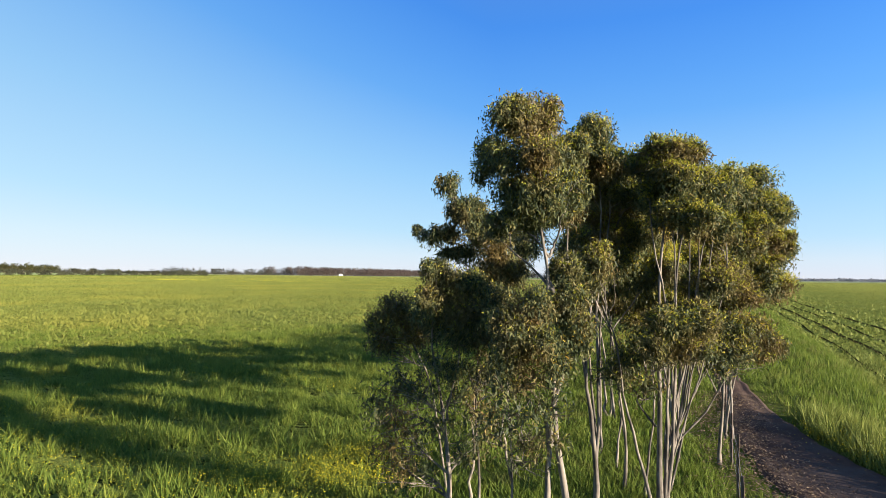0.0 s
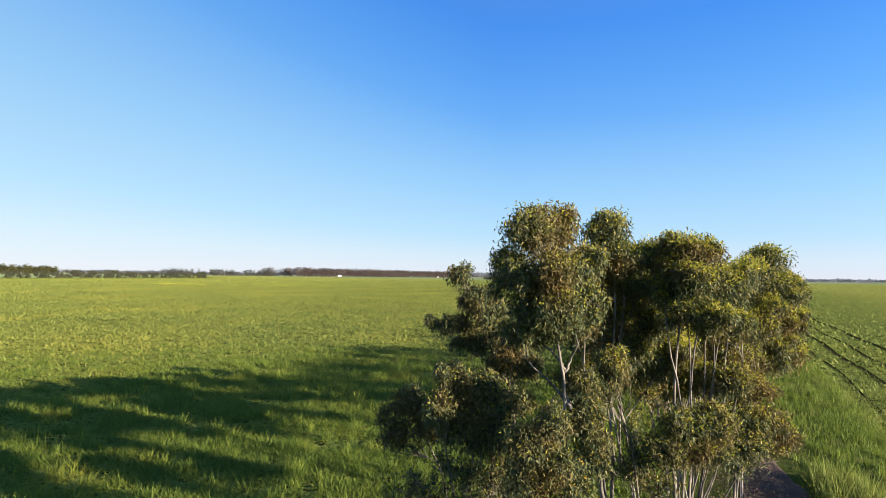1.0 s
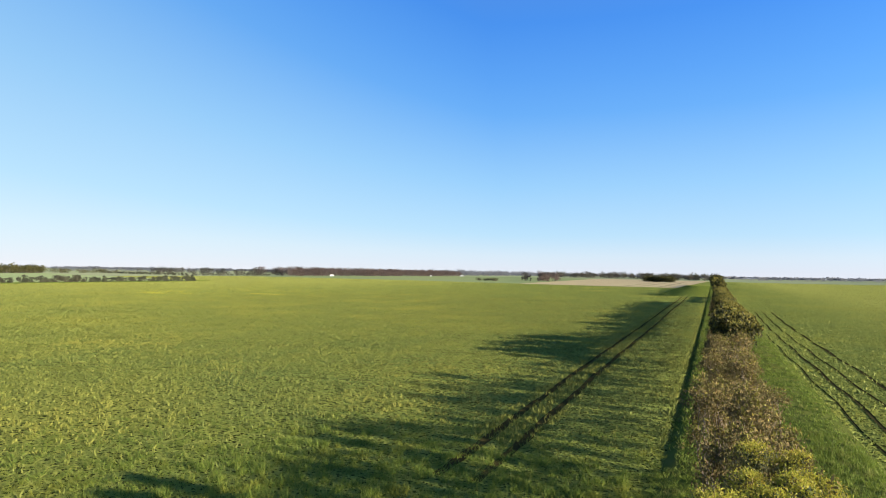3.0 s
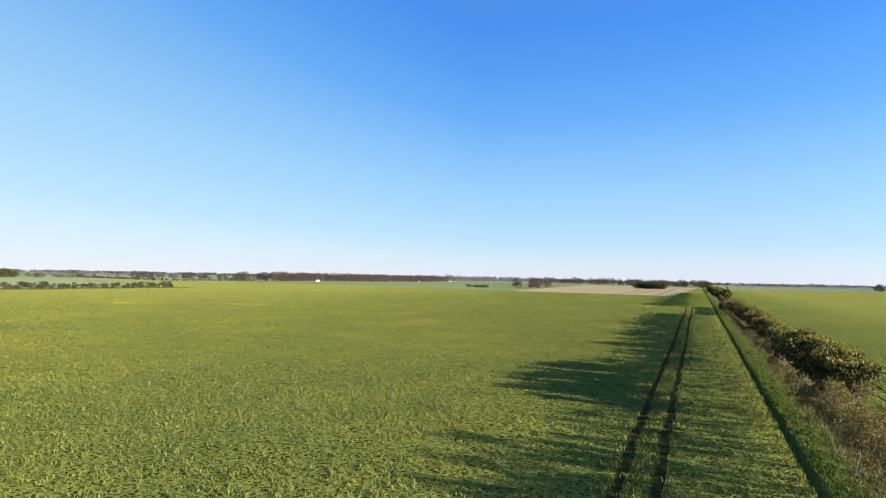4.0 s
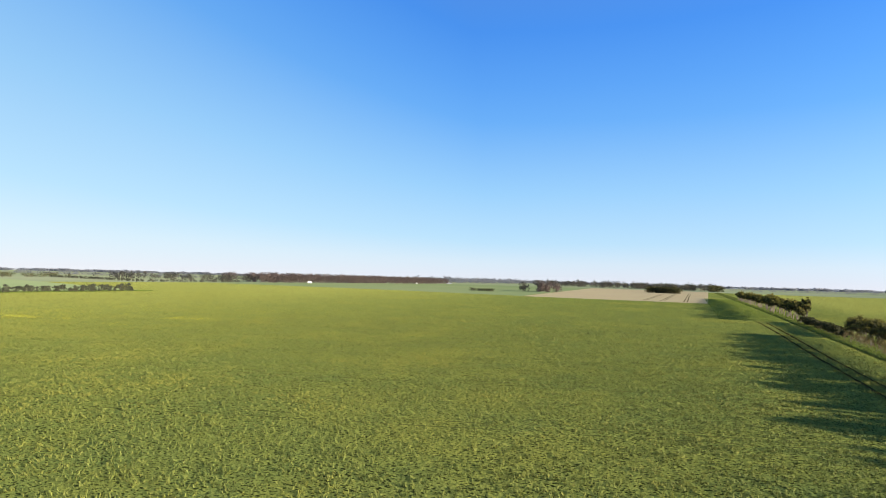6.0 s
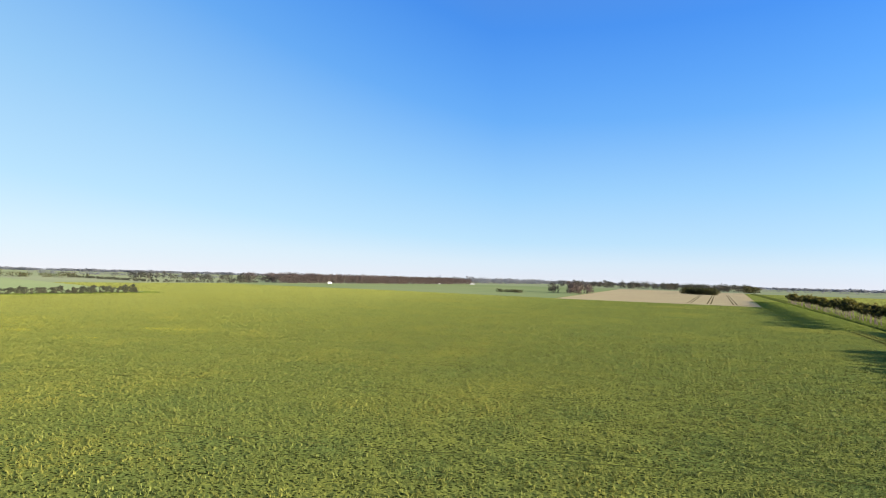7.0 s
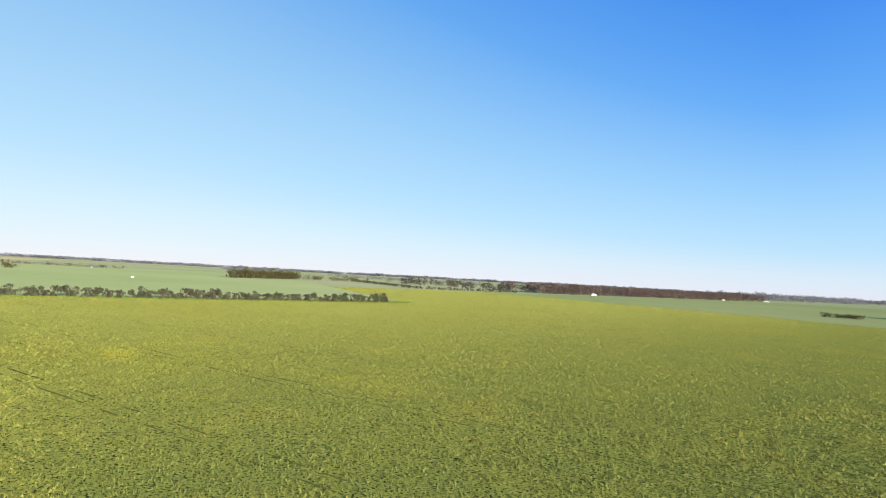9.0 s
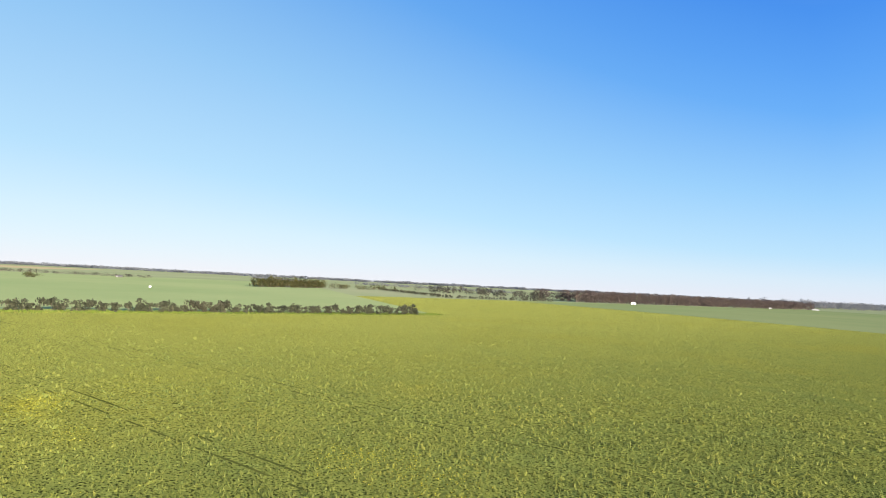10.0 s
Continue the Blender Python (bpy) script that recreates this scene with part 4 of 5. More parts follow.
clump_gum([(0.07, [(-0.24, 13.05, 0.1), (-0.29, 12.96, 1.34), (-0.36, 12.9, 1.9), (-0.5, 12.85, 2.81), (-0.51, 13.0, 3.48), (-0.42, 13.5, 4.62), (-0.3, 13.7, 5.7), (-0.25, 13.3, 6.8)]), (0.045, [(-0.33, 13.17, 1.28), (-0.26, 13.15, 2.32), (-0.27, 13.2, 3.47), (-0.32, 13.5, 4.39), (-0.18, 13.7, 5.54), (-0.09, 13.6, 6.5)]), (0.04, [(0.09, 14.5, 0.94), (0.01, 14.4, 2.12), (-0.11, 14.28, 3.37), (-0.32, 14.14, 4.11), (-0.29, 14.09, 5.36), (0.17, 14.26, 6.36)])],
          [(-0.36, 13.05, 7.54, 0.28, 0.33, 0.37), (-0.2, 13.14, 7.13, 0.44, 0.41, 0.37), (0.07, 13.29, 6.96, 0.33, 0.35, 0.37), (-0.58, 13.43, 6.78, 0.34, 0.36, 0.39), (-0.18, 13.85, 6.52, 0.44, 0.42, 0.39), (0.11, 14.67, 6.54, 0.46, 0.5, 0.54), (-0.47, 14.41, 5.89, 0.46, 0.46, 0.46), (0.13, 14.94, 5.66, 0.5, 0.5, 0.5), (-0.39, 14.5, 5.12, 0.49, 0.48, 0.46), (0.06, 14.96, 4.74, 0.5, 0.48, 0.47), (-0.59, 13.76, 4.49, 0.39, 0.42, 0.44), (0.36, 15.21, 6.93, 0.37, 0.42, 0.48), (0.46, 15.32, 5.81, 0.42, 0.46, 0.5), (-0.86, 14.44, 5.97, 0.37, 0.42, 0.47), (-0.97, 14.43, 5.19, 0.37, 0.39, 0.42), (0.51, 15.4, 4.75, 0.42, 0.42, 0.42), (-0.26, 13.0, 7.62, 0.42, 0.42, 0.42), (-0.39, 13.2, 7.18, 0.42, 0.42, 0.4), (-0.38, 14.5, 5.6, 0.5, 0.5, 0.45), (-0.05, 15.0, 6.46, 0.5, 0.5, 0.5), (0.15, 15.0, 5.61, 0.5, 0.5, 0.5), (-0.13, 14.8, 4.87, 0.45, 0.45, 0.4), (-0.81, 13.6, 5.4, 0.4, 0.4, 0.4)],
          6, "tall gum with a dense dark crown and forked stems", 0.5, 4600, 1.15)
clump_gum([(0.088, [(0.92, 13.61, 0.11), (0.93, 13.56, 1.24), (0.92, 13.5, 2.37), (0.91, 13.43, 3.5), (0.95, 13.39, 4.63), (0.98, 13.35, 5.76), (1.09, 13.33, 7.12)]), (0.045, [(0.98, 13.62, 0.56), (1.04, 13.59, 1.69), (1.11, 13.55, 3.05), (1.04, 13.46, 4.18), (0.83, 13.31, 4.97), (0.76, 13.22, 6.21)]), (0.045, [(1.0, 13.73, 0.64), (1.16, 13.75, 1.9), (1.23, 13.7, 3.49), (1.2, 13.61, 4.86), (1.31, 13.63, 5.55), (1.53, 13.66, 6.92)]), (0.04, [(1.01, 13.85, 0.72), (1.26, 13.9, 2.11), (1.48, 13.93, 3.49), (1.55, 13.9, 4.64), (1.82, 13.97, 5.79)]), (0.05, [(0.76, 13.42, 0.26), (0.52, 13.24, 1.38), (0.3, 13.09, 2.27), (0.09, 12.92, 3.5), (-0.1, 12.79, 4.17)]), (0.022, [(0.95, 13.78, 0.39), (1.05, 13.78, 1.43), (1.22, 13.8, 2.46), (1.39, 13.81, 3.95), (1.46, 13.76, 5.44)]), (0.022, [(0.96, 13.78, 0.51), (1.21, 13.84, 1.66), (1.48, 13.91, 2.92), (1.75, 13.97, 4.18), (1.89, 13.97, 5.56)]), (0.022, [(0.97, 13.78, 0.62), (1.37, 13.9, 1.89), (1.74, 14.02, 3.04), (2.01, 14.08, 4.42), (2.13, 14.09, 5.45)]), (0.022, [(0.93, 13.77, 0.39), (0.98, 13.73, 1.65), (1.14, 13.72, 3.26), (1.19, 13.67, 4.63), (1.15, 13.59, 5.78)]), (0.022, [(0.95, 13.77, 0.62), (1.13, 13.79, 1.89), (1.35, 13.82, 3.26), (1.6, 13.87, 4.64), (1.67, 13.84, 5.78)])],
          [(1.13, 13.34, 7.26, 0.41, 0.38, 0.36), (1.5, 13.53, 7.07, 0.38, 0.37, 0.36), (0.92, 13.26, 6.89, 0.36, 0.38, 0.41), (1.34, 13.25, 6.58, 0.49, 0.44, 0.4), (1.78, 13.7, 6.51, 0.36, 0.38, 0.41), (0.75, 13.53, 6.43, 0.3, 0.36, 0.42), (1.06, 13.37, 6.05, 0.43, 0.36, 0.29), (1.63, 13.43, 5.92, 0.44, 0.41, 0.38), (2.03, 14.27, 6.4, 0.33, 0.36, 0.4), (2.02, 14.19, 5.69, 0.39, 0.38, 0.37), (0.45, 13.8, 7.16, 0.38, 0.38, 0.38), (0.68, 13.8, 6.48, 0.4, 0.4, 0.4), (2.06, 14.3, 6.72, 0.42, 0.42, 0.42), (1.88, 14.2, 5.73, 0.4, 0.4, 0.36), (1.3, 13.6, 6.18, 0.4, 0.4, 0.34)],
          7, "many-stemmed gum with long pale stems and olive crown", 0.8, 5000, 1.12)
clump_gum([(0.04, [(0.88, 14.49, 0.04), (1.05, 14.51, 1.13), (1.33, 14.61, 1.85), (1.72, 14.76, 2.7), (2.0, 14.84, 3.79)]), (0.028, [(1.05, 14.51, 1.13), (1.49, 14.7, 1.55), (1.87, 14.87, 2.04), (2.1, 14.94, 2.71), (2.49, 15.1, 3.32)]), (0.04, [(0.9, 14.5, 0.04), (1.05, 14.51, 1.25), (1.17, 14.5, 2.46), (1.24, 14.48, 3.54), (1.57, 14.6, 4.39)]), (0.04, [(0.91, 14.73, -0.16), (1.2, 14.79, 1.44), (1.43, 14.84, 2.67), (1.61, 14.88, 3.65), (2.01, 15.01, 4.76)]), (0.024, [(0.77, 13.91, 1.65), (0.51, 13.76, 1.99), (0.33, 13.65, 2.4), (0.26, 13.59, 2.98)])],
          [(2.01, 15.01, 4.91, 0.49, 0.43, 0.37), (1.56, 14.81, 4.45, 0.47, 0.41, 0.34), (2.23, 15.14, 4.4, 0.47, 0.41, 0.34), (1.08, 12.94, 3.82, 0.45, 0.4, 0.35), (1.61, 13.42, 3.87, 0.46, 0.41, 0.35), (2.16, 15.14, 3.66, 0.52, 0.45, 0.39), (2.66, 15.4, 3.42, 0.42, 0.38, 0.34), (2.96, 15.55, 3.28, 0.27, 0.26, 0.25), (1.26, 13.17, 3.27, 0.42, 0.32, 0.22), (1.83, 15.01, 3.1, 0.49, 0.37, 0.25), (2.38, 15.28, 3.02, 0.39, 0.3, 0.2), (0.79, 12.82, 3.44, 0.32, 0.31, 0.3), (0.29, 13.38, 2.96, 0.37, 0.33, 0.3), (0.59, 13.55, 2.44, 0.35, 0.3, 0.25), (-0.01, 13.25, 2.72, 0.3, 0.28, 0.25), (-0.03, 12.0, 5.01, 0.34, 0.34, 0.38), (-0.2, 12.0, 4.58, 0.3, 0.3, 0.3), (1.87, 14.0, 4.62, 0.42, 0.42, 0.36), (2.56, 15.2, 3.58, 0.4, 0.4, 0.34), (1.28, 13.6, 3.44, 0.45, 0.45, 0.4), (2.11, 14.6, 3.16, 0.42, 0.42, 0.36)],
          8, "low spreading gum with many leaning stems", 0.45, 5000, 1.12)
clump_gum([(0.05, [(1.96, 17.41, 0.93), (2.01, 17.38, 2.07), (2.18, 17.37, 3.78), (2.45, 17.42, 5.35), (2.79, 17.5, 6.92)]), (0.04, [(2.01, 17.38, 2.07), (2.37, 17.47, 3.78), (2.83, 17.62, 5.07), (3.17, 17.72, 6.21)])],
          [(2.87, 17.31, 7.14, 0.51, 0.46, 0.42), (2.39, 16.42, 6.79, 0.46, 0.47, 0.48), (3.24, 17.53, 6.4, 0.37, 0.42, 0.48), (2.71, 17.27, 6.39, 0.51, 0.49, 0.48), (3.46, 17.67, 5.7, 0.22, 0.27, 0.31), (3.08, 17.49, 5.7, 0.42, 0.42, 0.42), (2.5, 16.77, 5.59, 0.49, 0.49, 0.49), (2.82, 17.39, 5.06, 0.48, 0.45, 0.42), (3.27, 17.6, 5.18, 0.28, 0.24, 0.2), (2.97, 17.49, 4.57, 0.28, 0.28, 0.28), (2.57, 17.29, 4.64, 0.42, 0.39, 0.37), (2.46, 16.8, 5.63, 0.45, 0.45, 0.42), (2.15, 16.8, 4.96, 0.42, 0.42, 0.4), (2.76, 17.0, 5.97, 0.42, 0.42, 0.4)],
          9, "rounded gum with a lit green crown beside the fence", 0.75, 5000, 1.1)


def domed_gum(base, tops, low, seed):
    """A gum further along the clump: two or three stems, domed masses at the tops, thinner foliage below."""
    gen = np.random.default_rng(seed + 900)
    x, y = base
    stems = [(0.07 * gen.uniform(0.7, 1.0), [(x + 0.12 * k, y - 0.1 * k, 0.5), ((x + q[0]) / 2 + gen.normal(0, 0.1), (y + q[1]) / 2, q[2] * 0.55), q]) for k, q in enumerate(tops[:3])]
    lobes = [(*q, gen.uniform(0.62, 0.8), gen.uniform(0.65, 0.85), gen.uniform(0.55, 0.7)) for q in tops] + [(*q, 0.8, 0.8, 0.65) for q in low]
    clump_gum(stems, lobes, seed, "gum with domed golden green crowns", 1.0, 3000, 1.0, (0.105, 0.028))


domed_gum((-1.2, 17.2), [(-2.1, 17.0, 6.7), (-1.3, 17.6, 7.0), (-0.5, 16.7, 7.0), (-2.9, 16.8, 6.0), (0.3, 17.2, 6.8)], [(-1.6, 17.3, 5.2), (-1.8, 17.2, 3.9), (-0.5, 17.2, 5.3), (0.4, 17.0, 5.0), (0.6, 15.9, 5.0), (-0.4, 15.8, 4.5), (-0.2, 17.8, 4.0)], 9)
domed_gum((0.6, 19.3), [(0.9, 19.2, 6.7), (-0.2, 19.8, 6.8), (1.8, 19.6, 6.5), (0.4, 18.4, 6.6)], [(0.6, 19.4, 5.1), (0.5, 19.5, 3.6), (-0.2, 20.0, 4.9), (1.6, 19.3, 5.0), (0.1, 19.4, 4.0), (1.3, 19.4, 3.8)], 10)
domed_gum((2.0, 20.2), [(2.9, 20.0, 6.5), (3.4, 20.9, 5.8), (2.3, 21.2, 6.5), (3.3, 19.2, 5.5)], [(2.6, 20.4, 5.0), (3.1, 20.2, 4.5)], 13)
domed_gum((-1.5, 21.2), [(-2.2, 21.2, 6.0), (-1.3, 21.8, 6.5), (-2.3, 22.3, 5.5)], [(-1.8, 21.6, 4.8), (-1.6, 21.4, 4.0), (-0.7, 21.2, 4.3)], 14)
domed_gum((0.4, 22.8), [(-0.4, 22.8, 6.4), (0.6, 23.2, 6.4), (1.7, 22.8, 6.3), (2.6, 22.6, 5.7)], [(0.3, 22.8, 4.8), (0.5, 22.4, 3.5), (1.7, 22.5, 4.6)], 11)
domed_gum((0.2, 25.3), [(-0.6, 25.3, 6.0), (0.6, 25.7, 6.0), (1.6, 25.2, 5.6), (-1.4, 24.6, 5.1)], [(0.3, 25.2, 4.4), (0.8, 25.4, 3.8), (0.2, 24.1, 4.2)], 12)
domed_gum((0.5, 27.8), [(-0.4, 27.6, 6.2), (0.8, 28.0, 6.0), (1.6, 27.4, 5.5)], [(0.4, 27.8, 4.5), (0.6, 27.6, 3.4)], 15)
for k, (x, y, h) in enumerate(((-2.2, 13.5, 2.6), (-2.6, 12.0, 2.4), (-0.35, 15.9, 2.8), (-0.4, 17.9, 2.6), (0.5, 14.3, 3.0), (1.0, 17.0, 3.0))):
    gum_tree("gum_sapling", (x, y), 1, [(x + 0.1, y, h, 0.35, 0.35, 0.5)], 260, 40 + k, "thin gum sapling with a bare pale stem", (0.10, 0.023), (LEAF, YOUNG), BARK, 0.035, "saplings under the gums")


def cluster_lobes(gen, h, wide, n, low=0.45):
    out = []
    for k in range(n):
        a, r = gen.uniform(0, 6.28), wide * math.sqrt(gen.random()) * 0.7
        z = h * gen.uniform(low, 0.86)
        s = gen.uniform(0.38, 0.55) * wide
        out.append((r * math.cos(a), r * math.sin(a), z + floor_at(0, 0), s, s, s * gen.uniform(0.7, 1.0)))
    out[0] = (0, 0, h * 0.86 + floor_at(0, 0), wide * 0.5, wide * 0.5, h * 0.14)
    return out


def kinds(name, count, h, wide, n_lobes, n_leaf, leaf, mats, wood, stems, label, group, low, seed, young=0.3, thick=0.07, sub=14, twigs=2):
    """Some different trees of one kind, built at the origin, to be placed and copied."""
    made = []
    for k in range(count):
        gen = np.random.default_rng(seed + k)
        made.append(gum_tree(name, (0, 0), stems, cluster_lobes(gen, h * gen.uniform(0.9, 1.1), wide, n_lobes, low), n_leaf, seed + 50 + k, label, leaf, mats, wood, thick, group, young, sub, twigs, 0.26))
    return made


def place(made, spots, gen):
    """spots: x, y, scale. The first use of each kind moves the original; later ones are copies."""
    used = set()
    for k, (x, y, s) in enumerate(spots):
        ob = made[k % len(made)]
        m = pose(x, y, floor_at(x, y) - 0.04, 0, 0, gen.uniform(0, 360)) @ Matrix.Diagonal((s * gen.uniform(0.9, 1.1), s * gen.uniform(0.9, 1.1), s, 1))
        if ob in used:
            copy_thing(ob, m)
        else:
            used.add(ob)
            ROOT[ob] = m
    for ob in used:
        ob.matrix_basis = ROOT[ob]


ROOT = {}
tg = np.random.default_rng(99)
scrub = kinds("scrub_gum", 5, 5.2, 1.45, 6, 1050, (0.2, 0.08), (DRY, TIPS), BARK_D, 3, "thin brownish gum with sparse dry foliage", "scrub gums of the belt", 0.3, 200, 0.25, 0.04)
place(scrub, [(tg.uniform(-2.2, 2.0), y + tg.uniform(-0.8, 0.8), tg.uniform(0.7, 1.05) * (1.15 if y < 46 else 1)) for y in np.r_[np.arange(26, 46, 0.95), np.arange(46, 72, 1.1), np.arange(72, 92, 1.8)]]
      + [(0.6, 55.5, 1.2), (0.2, 60.2, 1.25), (0.7, 65.8, 1.35)], tg)
belt = kinds("belt_tree", 6, 6.6, 2.2, 7, 1400, (0.33, 0.18), (BELT, TIPS), BARK_D, 2, "dense dark green gum with golden tips", "gums of the shelter belt", 0.55, 300, 0.5, 0.065)
belt_spots = []
for x0, x1, y0, y1, gap, s0, s1 in ((0.2, 1.9, 87, 117, 1.9, 0.98, 1.15), (0.3, 2.0, 118, 144, 2.1, 0.7, 0.95), (0.2, 2.0, 145, 276, 2.0, 0.85, 1.08)):
    belt_spots += [(tg.uniform(x0, x1), y + tg.uniform(-0.9, 0.9), tg.uniform(s0, s1)) for y in np.arange(y0, y1, gap)]
place(belt, belt_spots, tg)
sap = kinds("gum_sapling", 5, 3.3, 0.95, 3, 170, (0.25, 0.1), (DRY, DRY), BARK_D, 2, "bare reddish sapling with few leaves", "saplings in front of the belt", 0.4, 400, 0.3, 0.016)
place(sap, [(tg.uniform(-2.3, 0.1), y + tg.uniform(-0.6, 0.6), tg.uniform(0.6, 1.0) * (1.35 if y < 90 else 1)) for y in np.arange(70, 272, 0.95)], tg)
low = kinds("low_bush", 4, 2.6, 1.6, 6, 250, (0.54, 0.3), (BELT, BELT), BARK_D, 2, "low dark rounded bush in a row", "bushes of the low hedge", 0.25, 500, 0.3, 0.04)
place(low, [(tg.uniform(-0.9, 1.0), y + tg.uniform(-0.4, 0.4), tg.uniform(0.85, 1.15)) for y in np.arange(278, 350, 1.9)], tg)
far_belt = kinds("belt_tree", 4, 8.4, 2.8, 7, 420, (0.9, 0.55), (BELT, TIPS), BARK_D, 2, "tall dark gum far along the belt", "gums of the far belt", 0.55, 600, 0.5, 0.12, 10)
place(far_belt, [(tg.uniform(-1.2, 3.0), y + tg.uniform(-1, 1), tg.uniform(0.75, 1.12)) for y in np.arange(352, 730, 3.6)], tg)
hedge = kinds("hedge_tree", 5, 4.2, 2.5, 7, 240, (0.8, 0.5), (HEDGE, HEDGE), BARK_D, 1, "small bushy grey-green tree in a field hedge", "trees of the field hedge", 0.12, 700, 0.3, 0.07, 9, 1)
place(hedge, [(-364 - 0.045 * max(0, 300 - y) + tg.normal(0, 1.0), y + tg.uniform(-1.2, 1.2), tg.uniform(0.6, 1.1)) for y in np.arange(60, 331, 2.3)], tg)
row2 = kinds("hedge_tree", 3, 6.0, 3.2, 3, 70, (1.5, 1.0), (HEDGE, HEDGE), BARK_D, 1, "dark grey-green tree in a windbreak row", "trees of the windbreak", 0.15, 760, 0.3, 0.1, 9, 1)
place(row2, [(-898 + 281 * t + tg.normal(0, 2), 622 - 84 * t + tg.normal(0, 2), tg.uniform(0.42, 0.6)) for t in np.linspace(0, 1, 120)]
      + [(-612 + 14 * t + tg.normal(0, 2), 537 + 140 * t + tg.normal(0, 2), tg.uniform(0.35, 0.6)) for t in np.linspace(0, 1, 80)], tg)


def woodland(name, spots, label, mat=WOODS, cards=40, category="woodland", card=2.3):
    """Far woods as one mass: for each tree (x, y, height, half width) a stem and a crown of leaf clumps."""
    V, Fq, base, lines = [], [], 0, []
    for x, y, h, w in spots:
        z = floor_at(x, y)
        v, f, _ = leaves(cards, [(x, y, z + h * 0.66, w, w, h * 0.32), (x + rng.normal(0, w * 0.4), y + rng.normal(0, w * 0.4), z + h * 0.5, w * 0.8, w * 0.8, h * 0.3), (x + rng.normal(0, w * 0.4), y + rng.normal(0, w * 0.4), z + h * 0.24, w * 0.85, w * 0.85, h * 0.24)], card * h / 12, card * 0.7 * h / 12, rng, 0.2, 10, 0.3, 0)
        V.append(v)
        Fq.append(f + base)
        base += len(v)
        lines.append([(x, y, z - 0.3, 0.25), (x + rng.normal(0, 0.4), y, z + h * 0.6, 0.12)])
    ob = tagged(new(name), label, category, kind="stuff")
    child("foliage", mesh_of("foliage", np.concatenate(V), np.concatenate(Fq), mat), ob)
    v, f = tubes(lines, 4)
    child("stems", mesh_of("stems", v, f, BARK_D), ob)
    return ob


def strew(n, x0, x1, y0, y1, h, w):
    return [(tg.uniform(x0, x1), tg.uniform(y0, y1), h * tg.uniform(0.75, 1.15), w * tg.uniform(0.8, 1.3)) for _ in range(n)]


def along(n, p, q, h, w, wander=4.0):
    return [(p[0] + (q[0] - p[0]) * k + tg.normal(0, wander), p[1] + (q[1] - p[1]) * k + tg.normal(0, wander), h * tg.uniform(0.7, 1.2), w * tg.uniform(0.8, 1.3)) for k in np.linspace(0, 1, n)]


woodland("woodland", [(x, y, 14.5 * tg.uniform(0.93, 1.06), w) for x, y, _, w in strew(380, -690, -620, 745, 1430, 1, 4.6) + along(150, (-622, 742), (-616, 1430), 1, 4.2, 1.5)], "long brownish gum plantation beyond the fields", PLANT, 56, card=1.8)
woodland("woodland", strew(60, -900, -640, 690, 780, 11, 5), "scattered gums behind the windbreak")
woodland("woodland", strew(220, -900, -700, 1700, 2900, 19, 8), "skyline woods coloured blue-grey for haze", SKYLINE)
woodland("woodland", along(46, (-815, 404), (-868, 512), 10, 4.5, 2.5) + along(40, (-832, 412), (-890, 520), 11, 4.5, 5) + along(24, (-872, 520), (-900, 640), 7, 4.5, 6), "dark grove in the pasture", mat=BELT, cards=60)
woodland("woodland", along(80, (-1345, 120), (-1150, 345), 5, 4.5), "distant tree line across the pasture")
woodland("woodland", strew(13, -221, -196, 760, 800, 12, 4.6), "grove of spreading brownish gums beside the stubble field", PLANT, 110, card=1.9)
woodland("woodland", strew(4, -240, -228, 760, 790, 11, 4.0), "sparse tall gums at the end of the grove", cards=50)
woodland("woodland", strew(26, -274, -246, 686, 692, 3.6, 2.4), "low dark thicket in the pasture", mat=BELT, cards=60)
woodland("woodland", strew(70, -110, -62, 1046, 1062, 10, 3.2), "dense dark planted block of trees in the stubble", mat=BELT, cards=70)
woodland("woodland", strew(170, -440, 10, 1620, 1900, 17, 8), "skyline trees behind the stubble field", cards=50)
woodland("woodland", strew(14, -6, 20, 1490, 1560, 16, 7), "dark trees at the corner of the stubble field", mat=BELT, cards=60)
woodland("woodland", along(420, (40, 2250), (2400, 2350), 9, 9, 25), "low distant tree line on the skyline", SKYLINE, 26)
woodland("woodland", strew(16, 380, 470, 1690, 1780, 16, 8), "dark tree clump at the edge of the far field", mat=BELT, cards=60)
woodland("woodland", along(90, (470, 1800), (900, 1700), 9, 6, 6), "tree line at the edge of the far field")
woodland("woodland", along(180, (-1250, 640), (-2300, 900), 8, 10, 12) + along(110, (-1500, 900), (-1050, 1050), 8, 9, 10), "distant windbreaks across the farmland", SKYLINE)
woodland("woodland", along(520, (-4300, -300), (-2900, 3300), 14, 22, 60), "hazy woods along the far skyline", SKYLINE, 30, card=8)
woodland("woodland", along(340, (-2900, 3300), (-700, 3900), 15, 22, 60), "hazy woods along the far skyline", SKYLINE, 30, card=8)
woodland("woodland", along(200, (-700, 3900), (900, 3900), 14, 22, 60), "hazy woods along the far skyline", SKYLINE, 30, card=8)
woodland("woodland", strew(5, -900, -888, 183, 191, 6.5, 4.5), "lone dark bush in the pasture", mat=BELT, cards=170, card=1.6)


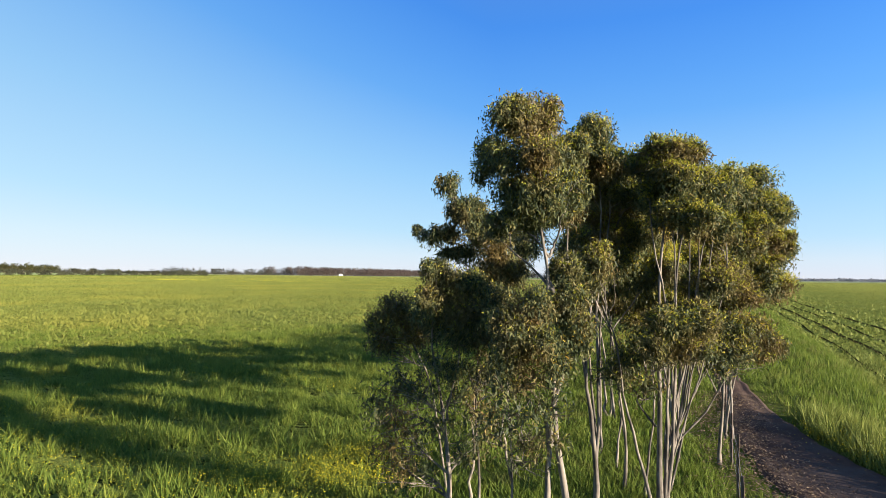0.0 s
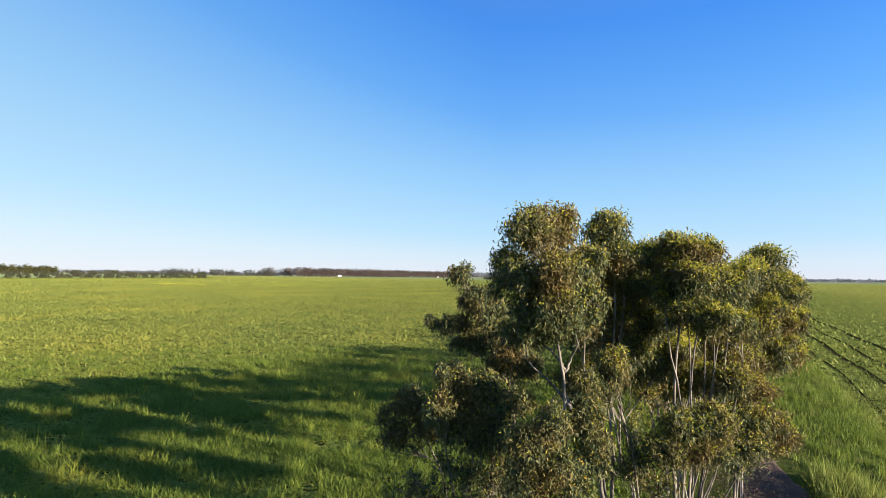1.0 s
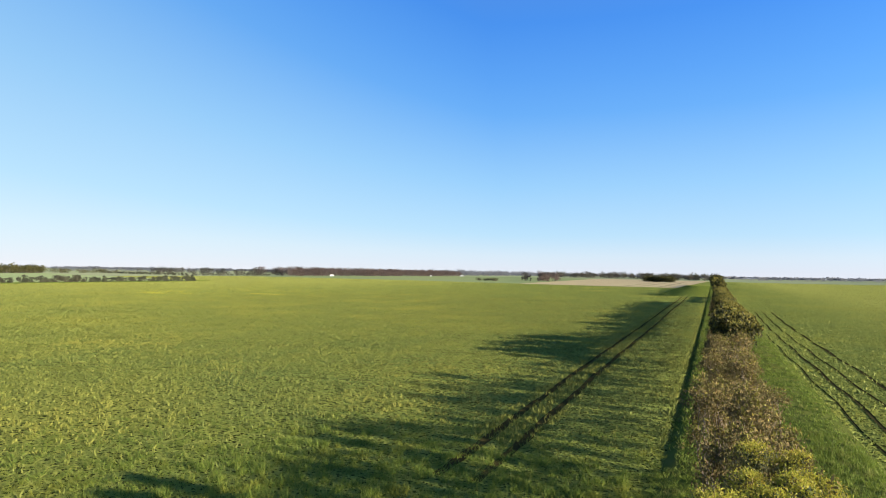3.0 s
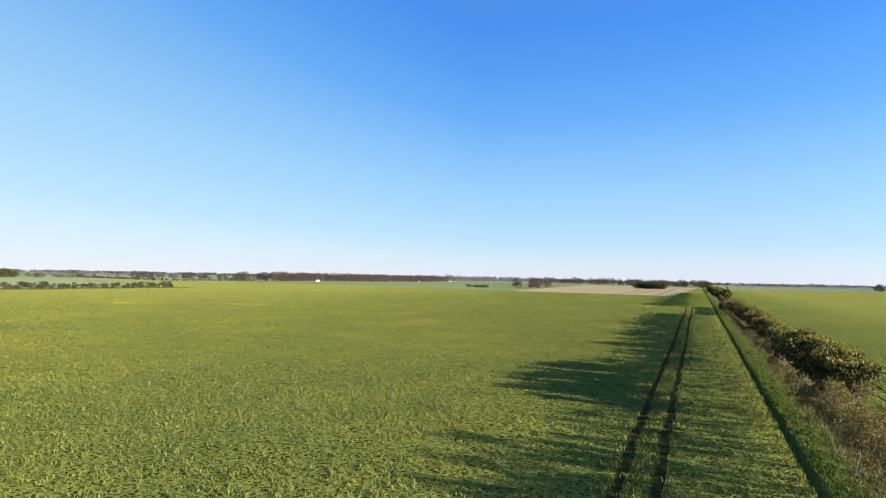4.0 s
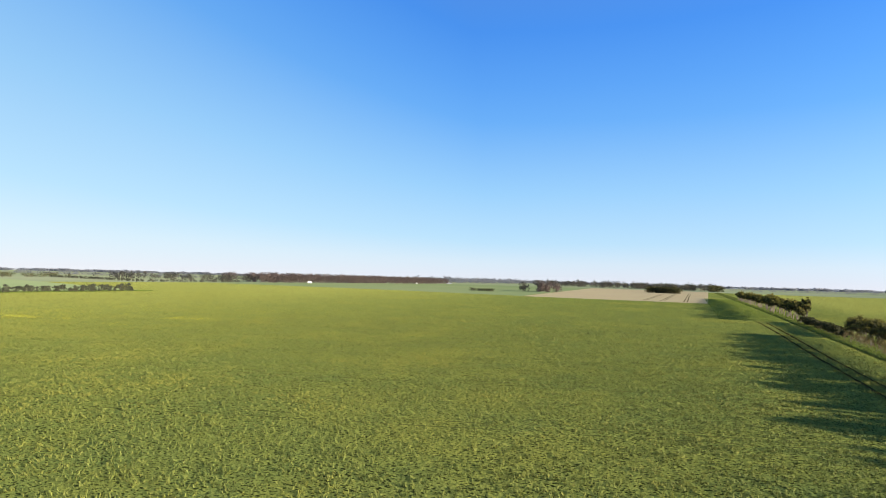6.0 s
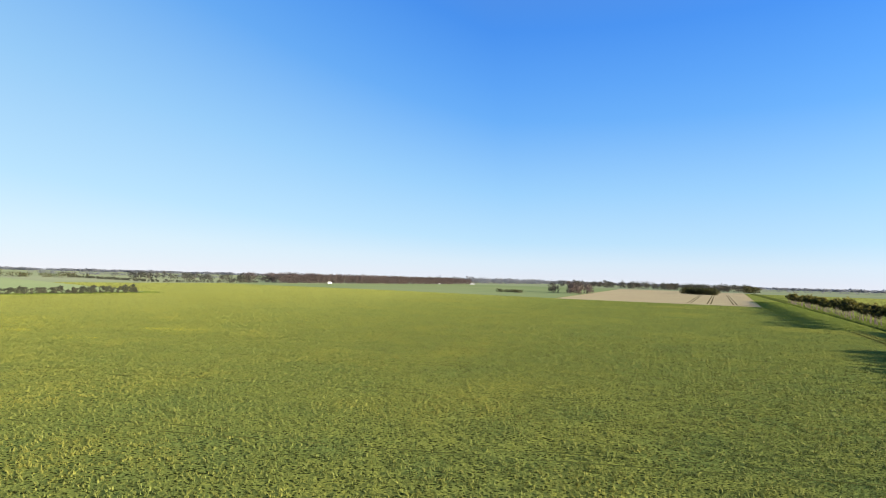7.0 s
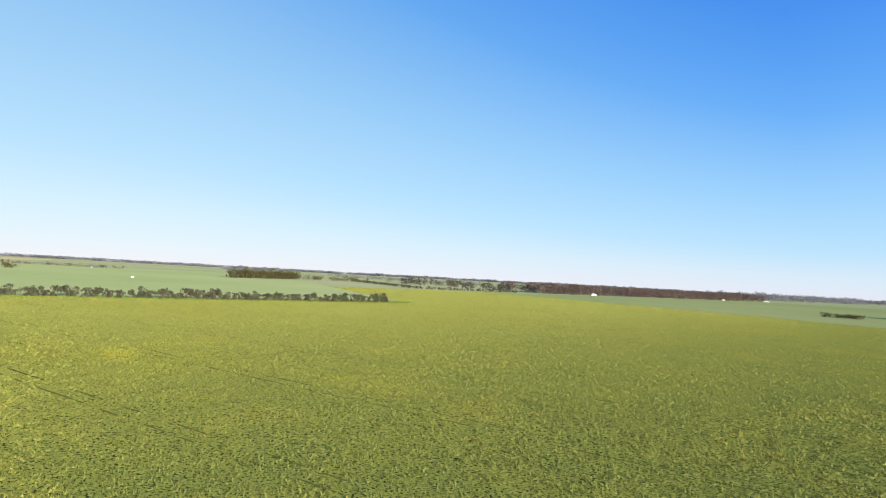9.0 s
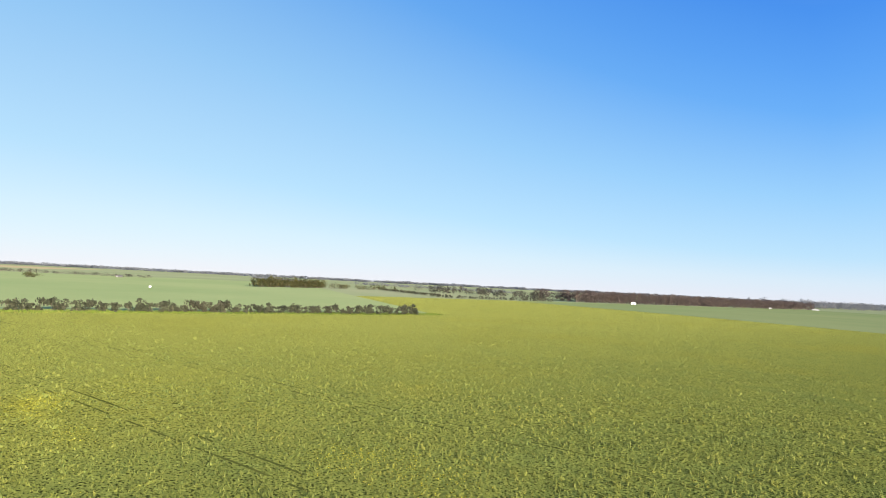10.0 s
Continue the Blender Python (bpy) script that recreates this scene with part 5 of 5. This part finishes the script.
# ---- farm buildings ----
def shed(name, x, y, w, d, h, turn, mat, label):
    """A gabled shed: four walls, a roof of two overhanging pitches, a door."""
    ob = tagged(new(name), label, "shed")
    ob.matrix_world = pose(x, y, floor_at(x, y), 0, 0, turn)
    rise = w * 0.16

    def slab(nm, pts, th, m):
        bm = bmesh.new()
        vs = [bm.verts.new(p) for p in pts]
        fc = bm.faces.new(vs)
        bm.normal_update()
        g = bmesh.ops.extrude_face_region(bm, geom=[fc])
        bmesh.ops.translate(bm, verts=[e for e in g["geom"] if isinstance(e, bmesh.types.BMVert)], vec=fc.normal * th)
        part(nm, bm, m, ob)
    a, b = w / 2, d / 2
    for s in (-1, 1):
        slab("wall", [(s * a, -b, 0), (s * a, b, 0), (s * a, b, h), (s * a, -b, h)], 0.1, mat)
        slab("gable", [(-a, s * b, 0), (a, s * b, 0), (a, s * b, h), (0, s * b, h + rise), (-a, s * b, h)], 0.1, mat)
        slab("roof", [(0, -b - 0.4, h + rise + 0.12), (s * (a + 0.4), -b - 0.4, h - 0.05), (s * (a + 0.4), b + 0.4, h - 0.05), (0, b + 0.4, h + rise + 0.12)], 0.08, mat)
    slab("door", [(-w * 0.2, -b - 0.16, 0), (w * 0.2, -b - 0.16, 0), (w * 0.2, -b - 0.16, h * 0.8), (-w * 0.2, -b - 0.16, h * 0.8)], 0.05, GREYTIN)
    return ob


shed("farm_shed", -603, 838, 6.0, 7, 2.2, 35, WHITE, "white metal farm shed before the plantation")
shed("farm_shed", -609, 1240, 3.2, 4, 1.8, 30, WHITE, "small white farm building by the woods")
shed("farm_shed", -606, 1420, 12, 5, 1.6, 30, GREYTIN, "low grey farm building by the woods")
shed("farm_shed", -862, 462, 4, 6, 2.2, 60, WHITE, "white shed beside the dark grove")
shed("farm_shed", -1120, 300, 5, 8, 2.6, 40, WEATHERED, "distant grey farm shed by a tree line")
shed("pump_shed", -662, 264, 1.2, 1.3, 1.1, 20, WHITE, "tiny white pump shed in the pasture")


# ---- fence by the track ----
def fence_post(x, y, h, tilt):
    bm = bmesh.new()
    for ang in (0, 120, 240):
        m = pose(0, 0, h / 2, 0, 0, ang) @ Matrix.Translation((0.016, 0, 0)) @ Matrix.Diagonal((0.032, 0.006, h + 0.4, 1))
        bmesh.ops.create_cube(bm, size=1, matrix=m)
    me = bpy.data.meshes.new("fence_post")
    bm.to_mesh(me)
    bm.free()
    me.materials.append(STEEL)
    ob = new("fence_post", me)
    ob.matrix_world = pose(x, y, floor_at(x, y), tilt, -tilt * 0.6, tg.uniform(0, 90))
    tagged(ob, "rusty steel star picket of a wire fence", "fence post", "pickets of the wire fence")


FENCE = [(2.35, 12.2), (2.3, 15.2), (2.2, 17.3), (2.2, 20.7), (2.1, 24.2), (2.0, 27.7), (1.9, 31.2), (1.8, 34.7)]
for k, (x, y) in enumerate(FENCE):
    fence_post(x, y, 1.15, (-1.5, 1.0, 2.0, -0.8, 1.5, 0.5, -1, 1)[k])
for h in (0.35, 0.7, 1.05):
    v, f = tubes([[(x, y, floor_at(x, y) + h, 0.004) for x, y in FENCE]], 4)
    tagged(new("fence_wire", mesh_of("fence_wire", v, f, WIRE)), "plain steel wire strung between star pickets", "fence wire", "wires of the fence")
